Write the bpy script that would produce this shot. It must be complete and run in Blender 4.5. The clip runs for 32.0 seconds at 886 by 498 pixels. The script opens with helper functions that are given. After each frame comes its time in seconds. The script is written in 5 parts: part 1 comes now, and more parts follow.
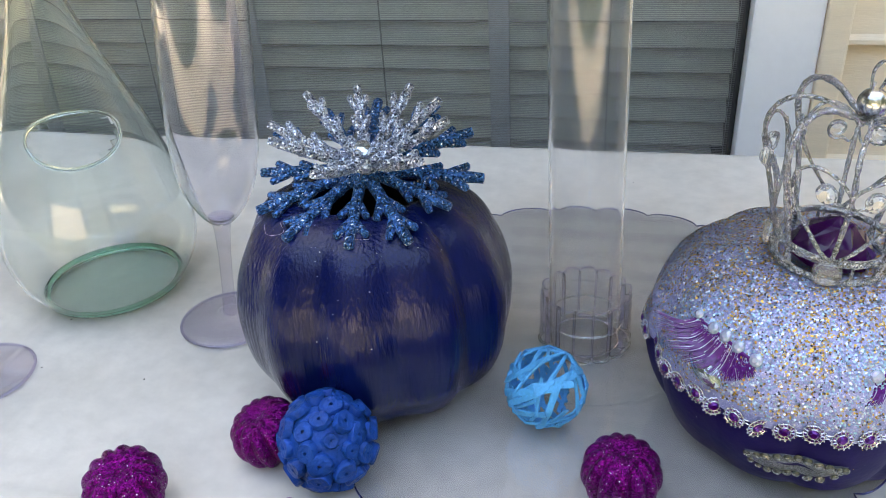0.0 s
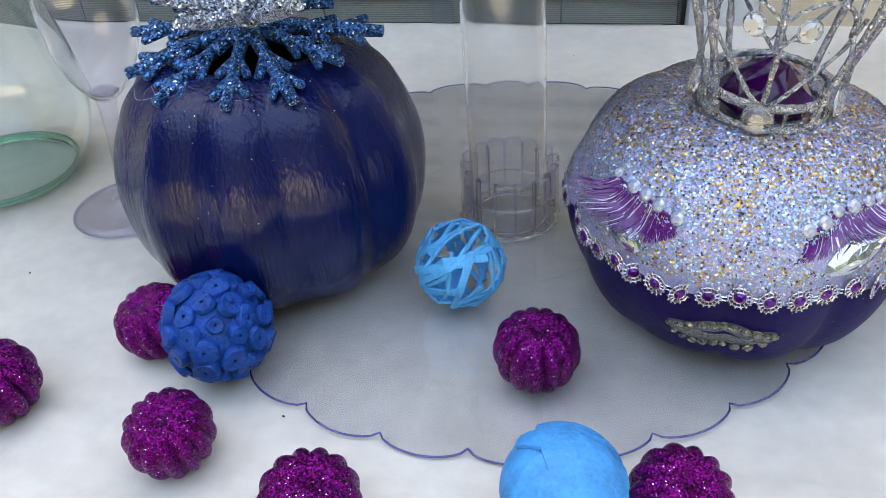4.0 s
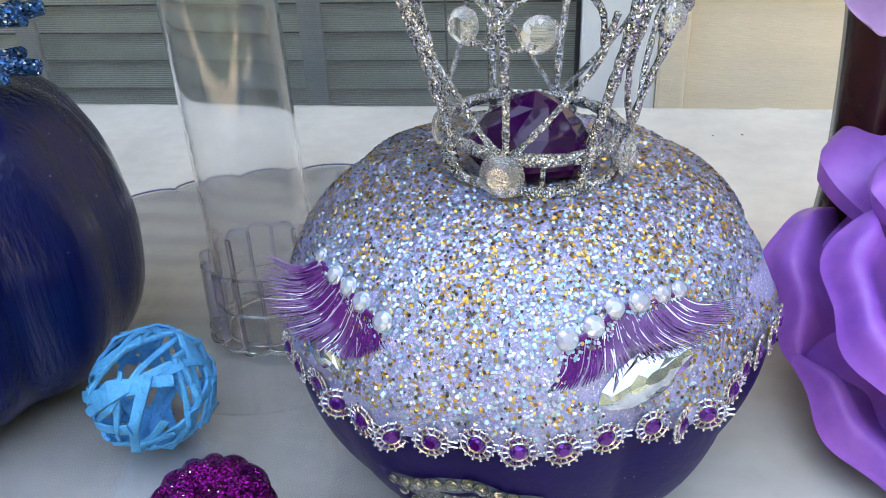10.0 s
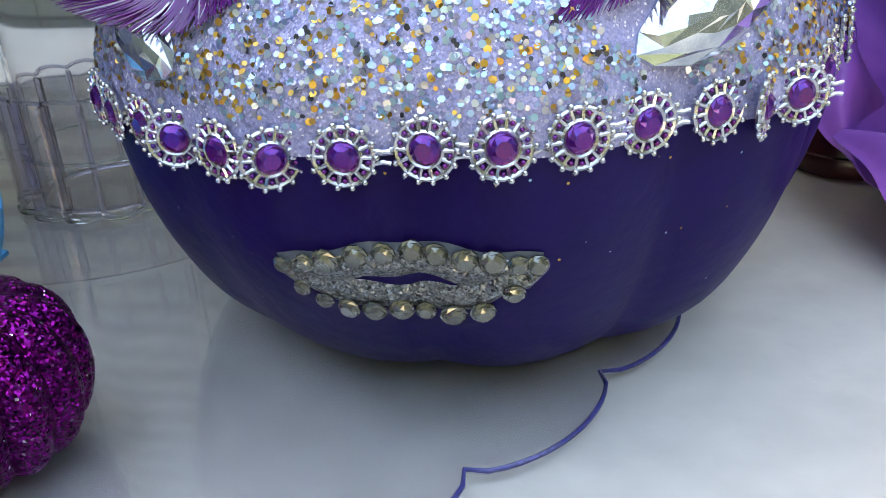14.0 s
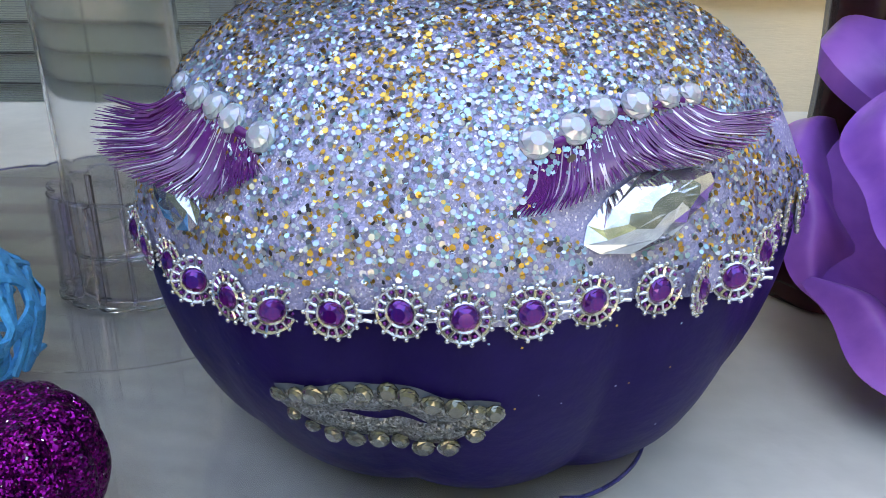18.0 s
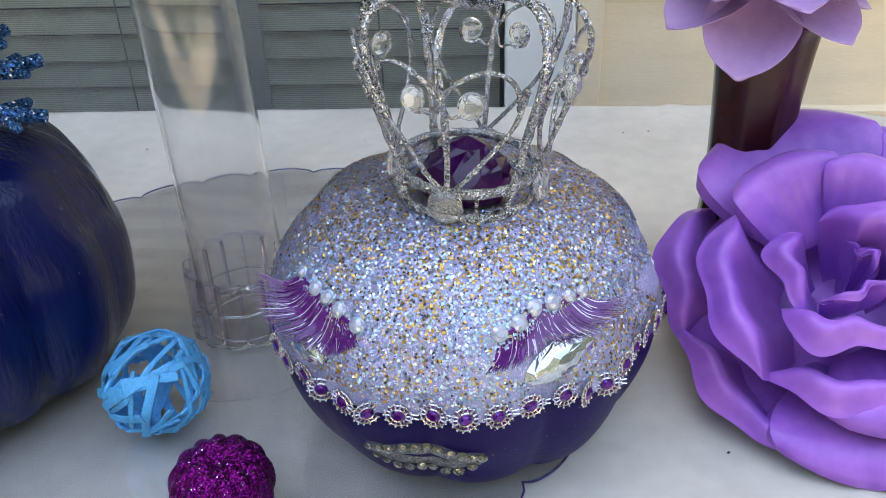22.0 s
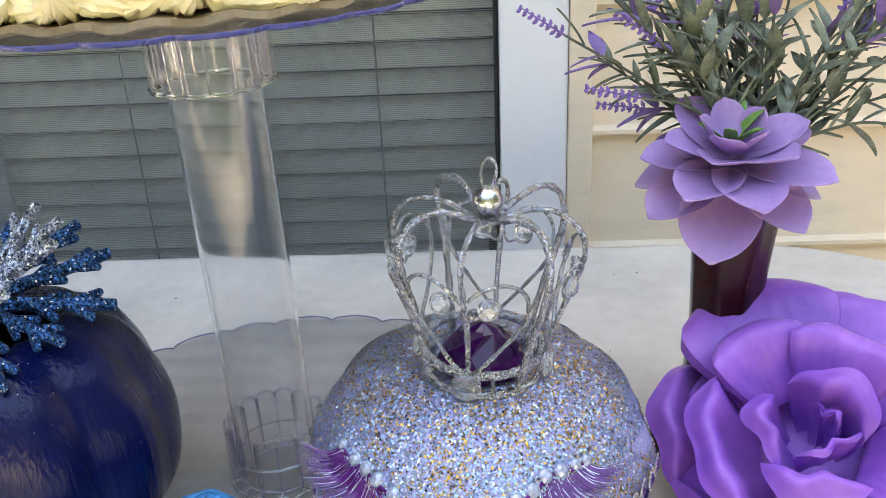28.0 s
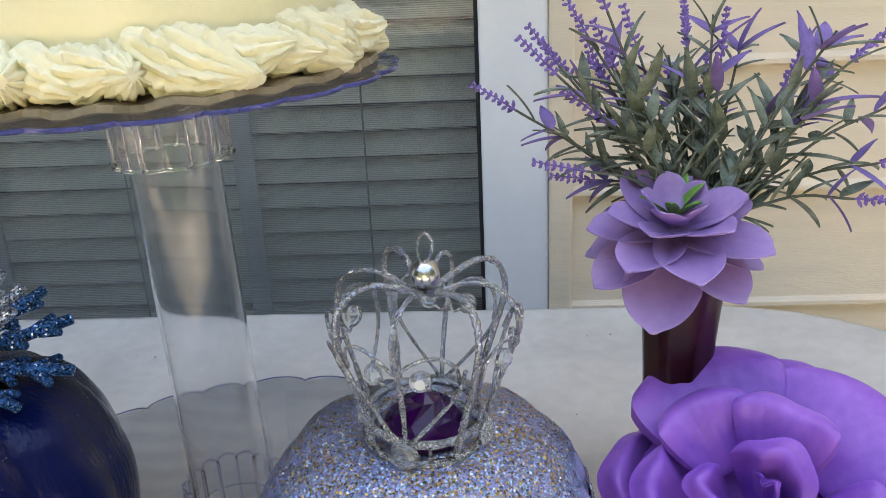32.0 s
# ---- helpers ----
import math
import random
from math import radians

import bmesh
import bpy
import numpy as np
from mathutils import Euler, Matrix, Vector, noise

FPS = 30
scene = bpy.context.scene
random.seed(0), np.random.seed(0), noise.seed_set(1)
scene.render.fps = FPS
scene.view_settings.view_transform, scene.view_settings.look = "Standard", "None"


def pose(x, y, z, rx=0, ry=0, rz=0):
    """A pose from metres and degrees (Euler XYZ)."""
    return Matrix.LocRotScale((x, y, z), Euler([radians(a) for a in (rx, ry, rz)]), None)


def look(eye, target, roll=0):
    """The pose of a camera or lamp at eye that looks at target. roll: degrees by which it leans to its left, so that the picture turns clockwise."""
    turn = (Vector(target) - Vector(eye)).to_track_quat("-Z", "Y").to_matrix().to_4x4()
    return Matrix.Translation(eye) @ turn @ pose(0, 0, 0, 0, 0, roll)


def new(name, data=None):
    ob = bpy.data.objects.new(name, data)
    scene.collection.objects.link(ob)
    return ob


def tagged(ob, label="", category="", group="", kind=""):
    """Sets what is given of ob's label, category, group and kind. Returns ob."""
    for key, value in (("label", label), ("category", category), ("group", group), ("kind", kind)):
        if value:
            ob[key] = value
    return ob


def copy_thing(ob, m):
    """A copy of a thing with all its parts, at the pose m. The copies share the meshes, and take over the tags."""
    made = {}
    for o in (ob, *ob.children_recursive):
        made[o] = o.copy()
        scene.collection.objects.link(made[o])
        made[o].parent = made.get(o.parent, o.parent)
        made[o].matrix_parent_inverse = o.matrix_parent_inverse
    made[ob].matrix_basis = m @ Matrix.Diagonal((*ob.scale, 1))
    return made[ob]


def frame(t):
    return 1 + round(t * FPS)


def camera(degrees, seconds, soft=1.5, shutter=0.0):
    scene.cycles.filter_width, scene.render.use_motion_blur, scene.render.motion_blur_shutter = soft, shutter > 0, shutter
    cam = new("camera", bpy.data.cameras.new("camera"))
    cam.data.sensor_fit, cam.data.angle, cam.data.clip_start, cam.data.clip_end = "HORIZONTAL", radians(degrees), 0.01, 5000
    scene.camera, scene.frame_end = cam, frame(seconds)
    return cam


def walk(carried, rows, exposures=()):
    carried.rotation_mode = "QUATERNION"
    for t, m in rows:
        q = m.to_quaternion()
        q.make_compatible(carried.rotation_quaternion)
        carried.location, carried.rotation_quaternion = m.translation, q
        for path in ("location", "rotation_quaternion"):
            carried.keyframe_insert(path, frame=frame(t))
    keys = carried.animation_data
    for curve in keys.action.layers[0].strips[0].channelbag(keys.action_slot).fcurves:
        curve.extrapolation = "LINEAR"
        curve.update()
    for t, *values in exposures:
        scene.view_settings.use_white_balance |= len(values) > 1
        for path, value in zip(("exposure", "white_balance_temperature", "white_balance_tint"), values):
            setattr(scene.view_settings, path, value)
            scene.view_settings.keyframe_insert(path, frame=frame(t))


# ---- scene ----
cam = camera(56.2, 32.0, soft=0.9)
PATH = [
    (0, (0.007, -0.478, 1.112), (-0.389, 1.207, 0.111), -3.3),
    (0.5, (0.007, -0.48, 1.11), (-0.373, 1.211, 0.111), -2.8),
    (1, (0.008, -0.477, 1.11), (-0.363, 1.214, 0.108), -3.1),
    (1.5, (0.01, -0.475, 1.107), (-0.364, 1.21, 0.097), -3.9),
    (2, (0.003, -0.475, 1.084), (-0.335, 1.176, 0.007), -3.0),
    (2.5, (0.023, -0.455, 1.062), (-0.334, 1.119, -0.12), -4.0),
    (3, (0.036, -0.44, 1.065), (-0.287, 1.105, -0.163), -3.9),
    (3.5, (0.038, -0.442, 1.062), (-0.301, 1.116, -0.145), -4.6),
    (5.5, (0.039, -0.448, 1.074), (-0.195, 1.189, -0.051), -1.4),
    (6, (0.039, -0.45, 1.08), (-0.209, 1.194, -0.031), -2.0),
    (6.5, (0.053, -0.453, 1.1), (-0.247, 1.201, 0.015), -3.2),
    (7, (0.09, -0.43, 1.103), (-0.233, 1.25, 0.067), -5.1),
    (7.5, (0.134, -0.395, 1.085), (-0.15, 1.287, 0.041), -5.6),
    (8, (0.14, -0.378, 1.063), (-0.101, 1.273, -0.04), -5.1),
    (8.5, (0.14, -0.375, 1.061), (-0.084, 1.268, -0.057), -4.5),
    (9, (0.138, -0.369, 1.05), (-0.048, 1.255, -0.102), -3.0),
    (9.5, (0.119, -0.359, 1.039), (-0.104, 1.286, -0.076), -1.4),
    (10, (0.132, -0.326, 0.984), (-0.139, 1.411, 0.031), -2.5),
    (10.5, (0.141, -0.304, 0.946), (-0.107, 1.521, 0.166), -2.8),
    (11, (0.131, -0.291, 0.918), (-0.118, 1.524, 0.115), -4.5),
    (11.5, (0.134, -0.284, 0.89), (-0.136, 1.58, 0.217), -5.5),
    (12, (0.132, -0.285, 0.888), (-0.095, 1.601, 0.263), -3.9),
    (12.5, (0.13, -0.281, 0.882), (-0.009, 1.587, 0.182), -3.4),
    (13, (0.116, -0.27, 0.861), (0.086, 1.548, 0.029), -2.5),
    (13.5, (0.115, -0.27, 0.859), (0.093, 1.529, -0.015), -2.2),
    (14, (0.115, -0.27, 0.863), (0.085, 1.526, -0.017), -2.6),
    (14.5, (0.122, -0.275, 0.876), (0.076, 1.534, 0.024), -2.8),
    (15, (0.127, -0.281, 0.888), (0.031, 1.553, 0.097), -2.1),
    (15.5, (0.128, -0.283, 0.888), (0.001, 1.558, 0.119), -1.8),
    (17.5, (0.127, -0.282, 0.888), (0.017, 1.559, 0.113), -0.4),
    (18, (0.127, -0.284, 0.889), (0.02, 1.569, 0.142), 0.0),
    (18.5, (0.128, -0.283, 0.889), (0.024, 1.57, 0.144), 0.1),
    (19, (0.129, -0.284, 0.887), (0.009, 1.578, 0.167), -0.0),
    (19.5, (0.128, -0.284, 0.89), (0.03, 1.576, 0.161), 0.0),
    (20, (0.128, -0.284, 0.89), (0.037, 1.574, 0.157), 0.1),
    (20.5, (0.128, -0.285, 0.889), (0.036, 1.58, 0.173), -0.6),
    (21, (0.136, -0.293, 0.911), (0.034, 1.555, 0.154), -3.5),
    (21.5, (0.14, -0.328, 0.961), (0.008, 1.419, -0.002), -4.2),
    (22, (0.132, -0.38, 1.034), (0.021, 1.336, 0.013), -2.0),
    (22.5, (0.132, -0.408, 1.078), (-0.032, 1.305, 0.059), -2.5),
    (23, (0.121, -0.425, 1.121), (0.027, 1.295, 0.106), -2.6),
    (23.5, (0.111, -0.395, 1.078), (0.022, 1.438, 0.285), -1.8),
    (24, (0.101, -0.306, 1.038), (-0.044, 1.524, 0.246), -0.9),
    (24.5, (0.109, -0.263, 0.991), (-0.075, 1.574, 0.221), -1.9),
    (25, (0.113, -0.239, 0.986), (-0.034, 1.616, 0.253), -2.9),
    (25.5, (0.119, -0.243, 0.985), (-0.004, 1.626, 0.283), -4.0),
    (27.5, (0.115, -0.38, 1.094), (0.013, 1.425, 0.239), -1.6),
    (28, (0.123, -0.415, 1.095), (0.033, 1.412, 0.285), -2.7),
    (28.5, (0.123, -0.422, 1.091), (0.015, 1.413, 0.302), -3.2),
    (29, (0.129, -0.416, 1.086), (-0.009, 1.411, 0.284), -3.3),
    (29.5, (0.127, -0.419, 1.083), (-0.045, 1.406, 0.284), -3.8),
    (30, (0.125, -0.421, 1.084), (-0.066, 1.398, 0.276), -3.1),
    (30.5, (0.124, -0.421, 1.088), (-0.053, 1.41, 0.304), -2.5),
    (31, (0.131, -0.421, 1.089), (-0.04, 1.418, 0.321), -2.6),
    (31.5, (0.137, -0.42, 1.092), (-0.019, 1.429, 0.347), -2.8),
    (32, (0.158, -0.422, 1.108), (0.043, 1.449, 0.412), -2.7),
]
EXPOSURES = [(0, 3.36, 8750, 8), (2, 3.26, 8750, 8), (3, 3.37, 8750, 8), (5, 3.39, 8650, 7), (7, 3.49, 8750, 8), (9, 3.44, 8750, 8), (10, 3.6, 8700, 7), (11, 3.17, 8650, 6), (12, 3.14, 8550, 6), (13, 3.06, 8450, 6), (14, 3.47, 8450, 5), (15, 3.33, 8450, 5), (18, 3.33, 8450, 5), (21, 3.28, 8450, 6), (22, 3.34, 8750, 8), (23, 3.39, 8750, 9), (24, 3.17, 8550, 8), (25, 3.22, 8300, 8), (26, 3.17, 8250, 8), (28, 3.36, 8550, 9), (31, 3.32, 8550, 9), (32, 2.94, 8150, 9)]
walk(cam, [(t, look(eye, target, roll)) for t, eye, target, roll in PATH], EXPOSURES)

# ---- world and light ----
T = 0.75            # table top
world = bpy.data.worlds.new("sky")
scene.world = world
world.use_nodes = True
wn = world.node_tree.nodes
sky = wn.new("ShaderNodeTexSky")
sky.sky_type = "NISHITA"
sky.sun_disc = False
sky.sun_elevation, sky.sun_rotation = radians(52), radians(-12)
sky.air_density, sky.dust_density = 1.0, 2.0
world.node_tree.links.new(sky.outputs[0], wn["Background"].inputs[0])
wn["Background"].inputs[1].default_value = 0.15
sun_data = bpy.data.lights.new("sun", "SUN")
sun_data.energy, sun_data.angle, sun_data.color = 4.0, radians(0.6), (1.0, 0.95, 0.88)
sun = new("sun", sun_data)
sun.matrix_world = look((-0.6, 2.9, 4.5), (0, 0, 0.75))


# ---- materials ----
def material(name, color, rough=0.5, metal=0.0, var=0.0, var_scale=30.0, bump=0.0, bump_scale=200.0, coat=0.0, trans=0.0, ior=1.45,
             sheen=0.0, sss=0.0, emit=None, color2=None, stretch=(1, 1, 1), rough_var=0.0, spec=0.5):
    """A principled material with noise in its colour, gloss and relief, in object coordinates."""
    m = bpy.data.materials.new(name)
    m.use_nodes = True
    n, l = m.node_tree.nodes, m.node_tree.links
    b = n["Principled BSDF"]
    b.inputs["Base Color"].default_value = (*color, 1)
    b.inputs["Roughness"].default_value, b.inputs["Metallic"].default_value = rough, metal
    b.inputs["IOR"].default_value, b.inputs["Transmission Weight"].default_value = ior, trans
    b.inputs["Coat Weight"].default_value, b.inputs["Coat Roughness"].default_value = coat, 0.08
    b.inputs["Sheen Weight"].default_value = sheen
    b.inputs["Specular IOR Level"].default_value = spec
    if sss:
        b.inputs["Subsurface Weight"].default_value = sss
        b.inputs["Subsurface Radius"].default_value, b.inputs["Subsurface Scale"].default_value = (1, 0.8, 0.9), 0.004
    co = n.new("ShaderNodeTexCoord")
    mp = n.new("ShaderNodeMapping")
    mp.inputs["Scale"].default_value = stretch
    l.new(co.outputs["Object"], mp.inputs[0])
    if var or color2:
        big, fine = n.new("ShaderNodeTexNoise"), n.new("ShaderNodeTexNoise")
        big.inputs["Scale"].default_value, fine.inputs["Scale"].default_value = var_scale, var_scale * 9
        big.inputs["Detail"].default_value = 6
        mixf = n.new("ShaderNodeMath")
        mixf.operation = "MULTIPLY_ADD"
        mixf.inputs[1].default_value = 0.4
        l.new(mp.outputs[0], big.inputs[0]), l.new(mp.outputs[0], fine.inputs[0])
        l.new(fine.outputs[0], mixf.inputs[0]), l.new(big.outputs[0], mixf.inputs[2])
        ramp = n.new("ShaderNodeValToRGB")
        c2 = color2 or tuple(c * (1 - var) for c in color)
        ramp.color_ramp.elements[0].position, ramp.color_ramp.elements[1].position = 0.5, 0.9
        ramp.color_ramp.elements[0].color, ramp.color_ramp.elements[1].color = (*c2, 1), (*color, 1)
        l.new(mixf.outputs[0], ramp.inputs[0]), l.new(ramp.outputs[0], b.inputs["Base Color"])
        if rough_var:
            rr = n.new("ShaderNodeMapRange")
            rr.inputs["From Min"].default_value, rr.inputs["From Max"].default_value = 0.4, 1.0
            rr.inputs["To Min"].default_value, rr.inputs["To Max"].default_value = rough - rough_var, rough + rough_var
            l.new(mixf.outputs[0], rr.inputs[0]), l.new(rr.outputs[0], b.inputs["Roughness"])
    if bump:
        bn, bp = n.new("ShaderNodeTexNoise"), n.new("ShaderNodeBump")
        bn.inputs["Scale"].default_value, bn.inputs["Detail"].default_value = bump_scale, 5
        bp.inputs["Strength"].default_value, bp.inputs["Distance"].default_value = bump, 0.002
        l.new(mp.outputs[0], bn.inputs[0]), l.new(bn.outputs[0], bp.inputs["Height"]), l.new(bp.outputs[0], b.inputs["Normal"])
    return m


def glitter(name, dark, light, scale, spread=0.7, metal=0.85, rough=0.3, white=0.0):
    """Fine glitter: every cell has a facet of its own and a colour of its own."""
    m = bpy.data.materials.new(name)
    m.use_nodes = True
    n, l = m.node_tree.nodes, m.node_tree.links
    b = n["Principled BSDF"]
    co, vo = n.new("ShaderNodeTexCoord"), n.new("ShaderNodeTexVoronoi")
    vo.inputs["Scale"].default_value = scale
    l.new(co.outputs["Object"], vo.inputs["Vector"])
    geo = n.new("ShaderNodeNewGeometry")
    sub, sc, add, norm = (n.new("ShaderNodeVectorMath") for _ in range(4))
    sub.operation, sc.operation, add.operation, norm.operation = "SUBTRACT", "SCALE", "ADD", "NORMALIZE"
    sub.inputs[1].default_value = (0.5, 0.5, 0.5)
    sc.inputs["Scale"].default_value = spread * 2
    l.new(vo.outputs["Color"], sub.inputs[0]), l.new(sub.outputs[0], sc.inputs[0])
    l.new(sc.outputs[0], add.inputs[0]), l.new(geo.outputs["Normal"], add.inputs[1]), l.new(add.outputs[0], norm.inputs[0])
    l.new(norm.outputs[0], b.inputs["Normal"])
    wh, ramp = n.new("ShaderNodeTexWhiteNoise"), n.new("ShaderNodeValToRGB")
    wh.noise_dimensions = "3D"
    l.new(vo.outputs["Position"], wh.inputs[0]), l.new(wh.outputs[0], ramp.inputs[0])
    e = ramp.color_ramp.elements
    e[0].color, e[1].color = (*dark, 1), (*light, 1)
    if white:
        k = e.new(1 - white)
        k.color = (*light, 1)
        e[len(e) - 1].color = (0.95, 0.95, 1, 1)
    l.new(ramp.outputs[0], b.inputs["Base Color"])
    b.inputs["Metallic"].default_value, b.inputs["Roughness"].default_value = metal, rough
    return m


def flakes(name, stops, rough=0.30, metal=0.75):
    """Loose flakes: a colour to each, picked from the stops."""
    m = bpy.data.materials.new(name)
    m.use_nodes = True
    n, l = m.node_tree.nodes, m.node_tree.links
    b = n["Principled BSDF"]
    geo, ramp = n.new("ShaderNodeNewGeometry"), n.new("ShaderNodeValToRGB")
    ramp.color_ramp.interpolation = "CONSTANT"
    e = ramp.color_ramp.elements
    e[0].color = (*stops[0][1], 1)
    e[1].position, e[1].color = stops[1][0], (*stops[1][1], 1)
    for p, c in stops[2:]:
        k = e.new(p)
        k.color = (*c, 1)
    l.new(geo.outputs["Random Per Island"], ramp.inputs[0]), l.new(ramp.outputs[0], b.inputs["Base Color"])
    b.inputs["Metallic"].default_value, b.inputs["Roughness"].default_value = metal, rough
    return m


def clear(name, tint=(0.96, 0.96, 1.0), ior=1.47, rough=0.02):
    m = bpy.data.materials.new(name)
    m.use_nodes = True
    b = m.node_tree.nodes["Principled BSDF"]
    b.inputs["Base Color"].default_value = (*tint, 1)
    b.inputs["Transmission Weight"].default_value, b.inputs["IOR"].default_value = 1.0, ior
    b.inputs["Roughness"].default_value = rough
    return m


def thin(name, tint=(0.97, 0.97, 0.98), ior=1.45, rough=0.02, power=4.5):
    """A thin clear wall: light goes straight through, and the surface mirrors by its Fresnel gloss."""
    m = bpy.data.materials.new(name)
    m.use_nodes = True
    n, l = m.node_tree.nodes, m.node_tree.links
    n.remove(n["Principled BSDF"])
    tr, gl, mx, lw = n.new("ShaderNodeBsdfTransparent"), n.new("ShaderNodeBsdfGlossy"), n.new("ShaderNodeMixShader"), n.new("ShaderNodeLayerWeight")
    pw, fr = n.new("ShaderNodeMath"), n.new("ShaderNodeMath")
    pw.operation, fr.operation = "POWER", "MULTIPLY_ADD"
    pw.inputs[1].default_value = power
    tr.inputs[0].default_value = (*tint, 1)
    gl.inputs["Roughness"].default_value = rough
    fr.inputs[1].default_value, fr.inputs[2].default_value = 0.85, ((ior - 1) / (ior + 1)) ** 2
    lw.inputs[0].default_value = 0.5
    l.new(lw.outputs["Facing"], pw.inputs[0]), l.new(pw.outputs[0], fr.inputs[0])
    l.new(fr.outputs[0], mx.inputs[0]), l.new(tr.outputs[0], mx.inputs[1]), l.new(gl.outputs[0], mx.inputs[2])
    l.new(mx.outputs[0], n["Material Output"].inputs[0])
    return m


M_CLOTH = material("tablecloth_vinyl", (0.63, 0.60, 0.555), 0.40, var=0.26, var_scale=8, bump=0.7, bump_scale=26, rough_var=0.12)
M_TRIMW = material("white_vinyl", (0.87, 0.88, 0.91), 0.4, var=0.05, var_scale=14, bump=0.05)
M_SIDING = material("beige_siding", (0.87, 0.73, 0.56), 0.6, var=0.08, var_scale=8, bump=0.3, bump_scale=90, stretch=(1, 1, 8))
M_DARK = material("near_black", (0.03, 0.03, 0.032), 0.8, var=0.2)
M_SLAT = material("blind_slat", (0.74, 0.74, 0.68), 0.5, var=0.15, var_scale=20)
M_MUNTIN = material("grey_muntin", (0.5, 0.5, 0.56), 0.5, var=0.08)
M_CORD = material("blind_cord", (0.12, 0.12, 0.11), 0.8, var=0.1)
M_SCREEN = material("insect_screen", (0.32, 0.325, 0.325), 0.7, var=0.1)
M_GLASS = thin("window_glass", (0.93, 0.95, 0.945), 1.5, 0.01)
M_ACRYL = thin("clear_acrylic", (0.965, 0.96, 0.985), 1.55, 0.02, 3.5)
M_ACRYLP = thin("plate_acrylic", (0.950, 0.952, 0.962), 1.6, 0.02, 2.9)
M_TUBE = clear("tube_acrylic", (0.992, 0.992, 0.994), 1.27, 0.055)
M_RIM = material("blue_plate_rim", (0.10, 0.11, 0.42), 0.12, trans=0.55, var=0.1)
M_GREENGLASS = clear("green_glass", (0.945, 0.98, 0.962), 1.45, 0.0)
M_GREENBASE = thin("green_glass_base", (0.82, 0.955, 0.905), 1.5, 0.05)
M_GREENRIM = clear("green_glass_edge", (0.36, 0.78, 0.60), 1.4)
M_GLASSRIM = clear("clear_glass_edge", (0.86, 0.93, 0.90), 1.5)
M_LAVRIM = clear("lavender_plastic_edge", (0.80, 0.79, 0.94), 1.25)
M_RIMC = clear("clear_plastic_edge", (0.86, 0.85, 0.92), 1.2)
M_TEAR = material("clear_marquise", (0.74, 0.80, 0.88), 0.11, metal=0.85, color2=(0.40, 0.45, 0.54), var=0.3, var_scale=260, coat=0.8)
M_FLUTE = clear("flute_plastic", (0.95, 0.94, 0.975), 1.35, 0.0)
M_FOOT = thin("flute_foot_plastic", (0.93, 0.92, 0.965), 1.5, 0.02, 3.0)
M_BLUE = material("navy_paint", (0.0011, 0.0058, 0.070), 0.06, var=0.35, var_scale=18, bump=0.42, bump_scale=430, stretch=(1, 1, 0.05), rough_var=0.03, spec=0.36)
M_BLACK = material("black_lining", (0.006, 0.006, 0.01), 0.4, var=0.3, bump=0.3)
M_PURPLE = material("purple_paint", (0.0105, 0.0042, 0.088), 0.42, var=0.3, var_scale=16, bump=0.2, bump_scale=180, rough_var=0.06, spec=0.16)
M_LILAC = glitter("lilac_fine_glitter", (0.25, 0.26, 0.52), (0.40, 0.40, 0.68), 2600, 0.35, metal=0.12, rough=0.42, white=0.06)
M_FLAKE = flakes("hex_glitter", [(0, (0.34, 0.40, 0.60)), (0.12, (0.38, 0.50, 0.66)), (0.24, (0.66, 0.41, 0.09)), (0.46, (0.42, 0.43, 0.52)),
                                 (0.57, (0.66, 0.73, 0.84)), (0.66, (0.36, 0.20, 0.05)), (0.81, (0.34, 0.58, 0.74)), (0.90, (0.07, 0.075, 0.10))])
M_FLAKEI = flakes("pale_sky_glitter", [(0, (0.34, 0.46, 0.72)), (0.22, (0.38, 0.56, 0.74)), (0.42, (0.48, 0.50, 0.64)), (0.58, (0.30, 0.54, 0.74)), (0.72, (0.66, 0.74, 0.86)), (0.81, (0.44, 0.40, 0.68)), (0.88, (0.62, 0.42, 0.12)), (0.94, (0.10, 0.09, 0.12))])
M_MINI = glitter("magenta_glitter", (0.016, 0.001, 0.022), (0.31, 0.006, 0.27), 2000, 0.7, metal=0.95, rough=0.3, white=0.015)
M_SILVER = glitter("silver_glitter", (0.035, 0.04, 0.05), (0.68, 0.71, 0.77), 2250, 0.85, metal=0.92, rough=0.22, white=0.16)
M_SNOWB = glitter("blue_glitter", (0.002, 0.010, 0.055), (0.06, 0.26, 0.68), 1150, 0.95, white=0.09)
M_SNOWS = glitter("silver_blue_glitter", (0.025, 0.045, 0.11), (0.70, 0.79, 0.95), 1150, 0.95, white=0.2)
M_RATTAN = material("light_blue_rattan", (0.055, 0.44, 0.88), 0.5, var=0.35, var_scale=60, bump=0.6, bump_scale=400)
M_LBALL = material("sky_blue_paint", (0.03, 0.36, 0.85), 0.55, var=0.4, var_scale=60, bump=1.0, bump_scale=110)
M_BBALL = material("royal_blue_paint", (0.0012, 0.068, 0.36), 0.36, var=0.5, var_scale=90, bump=0.9, bump_scale=350, spec=0.22)
M_BHOLE = material("dark_hole_fill", (0.004, 0.01, 0.05), 0.8)
M_ROSE = material("purple_foam", (0.40, 0.150, 0.64), 0.34, color2=(0.22, 0.07, 0.48), var_scale=14, bump=0.12, bump_scale=160, stretch=(1, 1, 0.4))
M_SUCC = material("mauve_petal", (0.39, 0.255, 0.52), 0.45, color2=(0.30, 0.18, 0.44), var=0.2, var_scale=26, bump=0.1, sss=0.2)
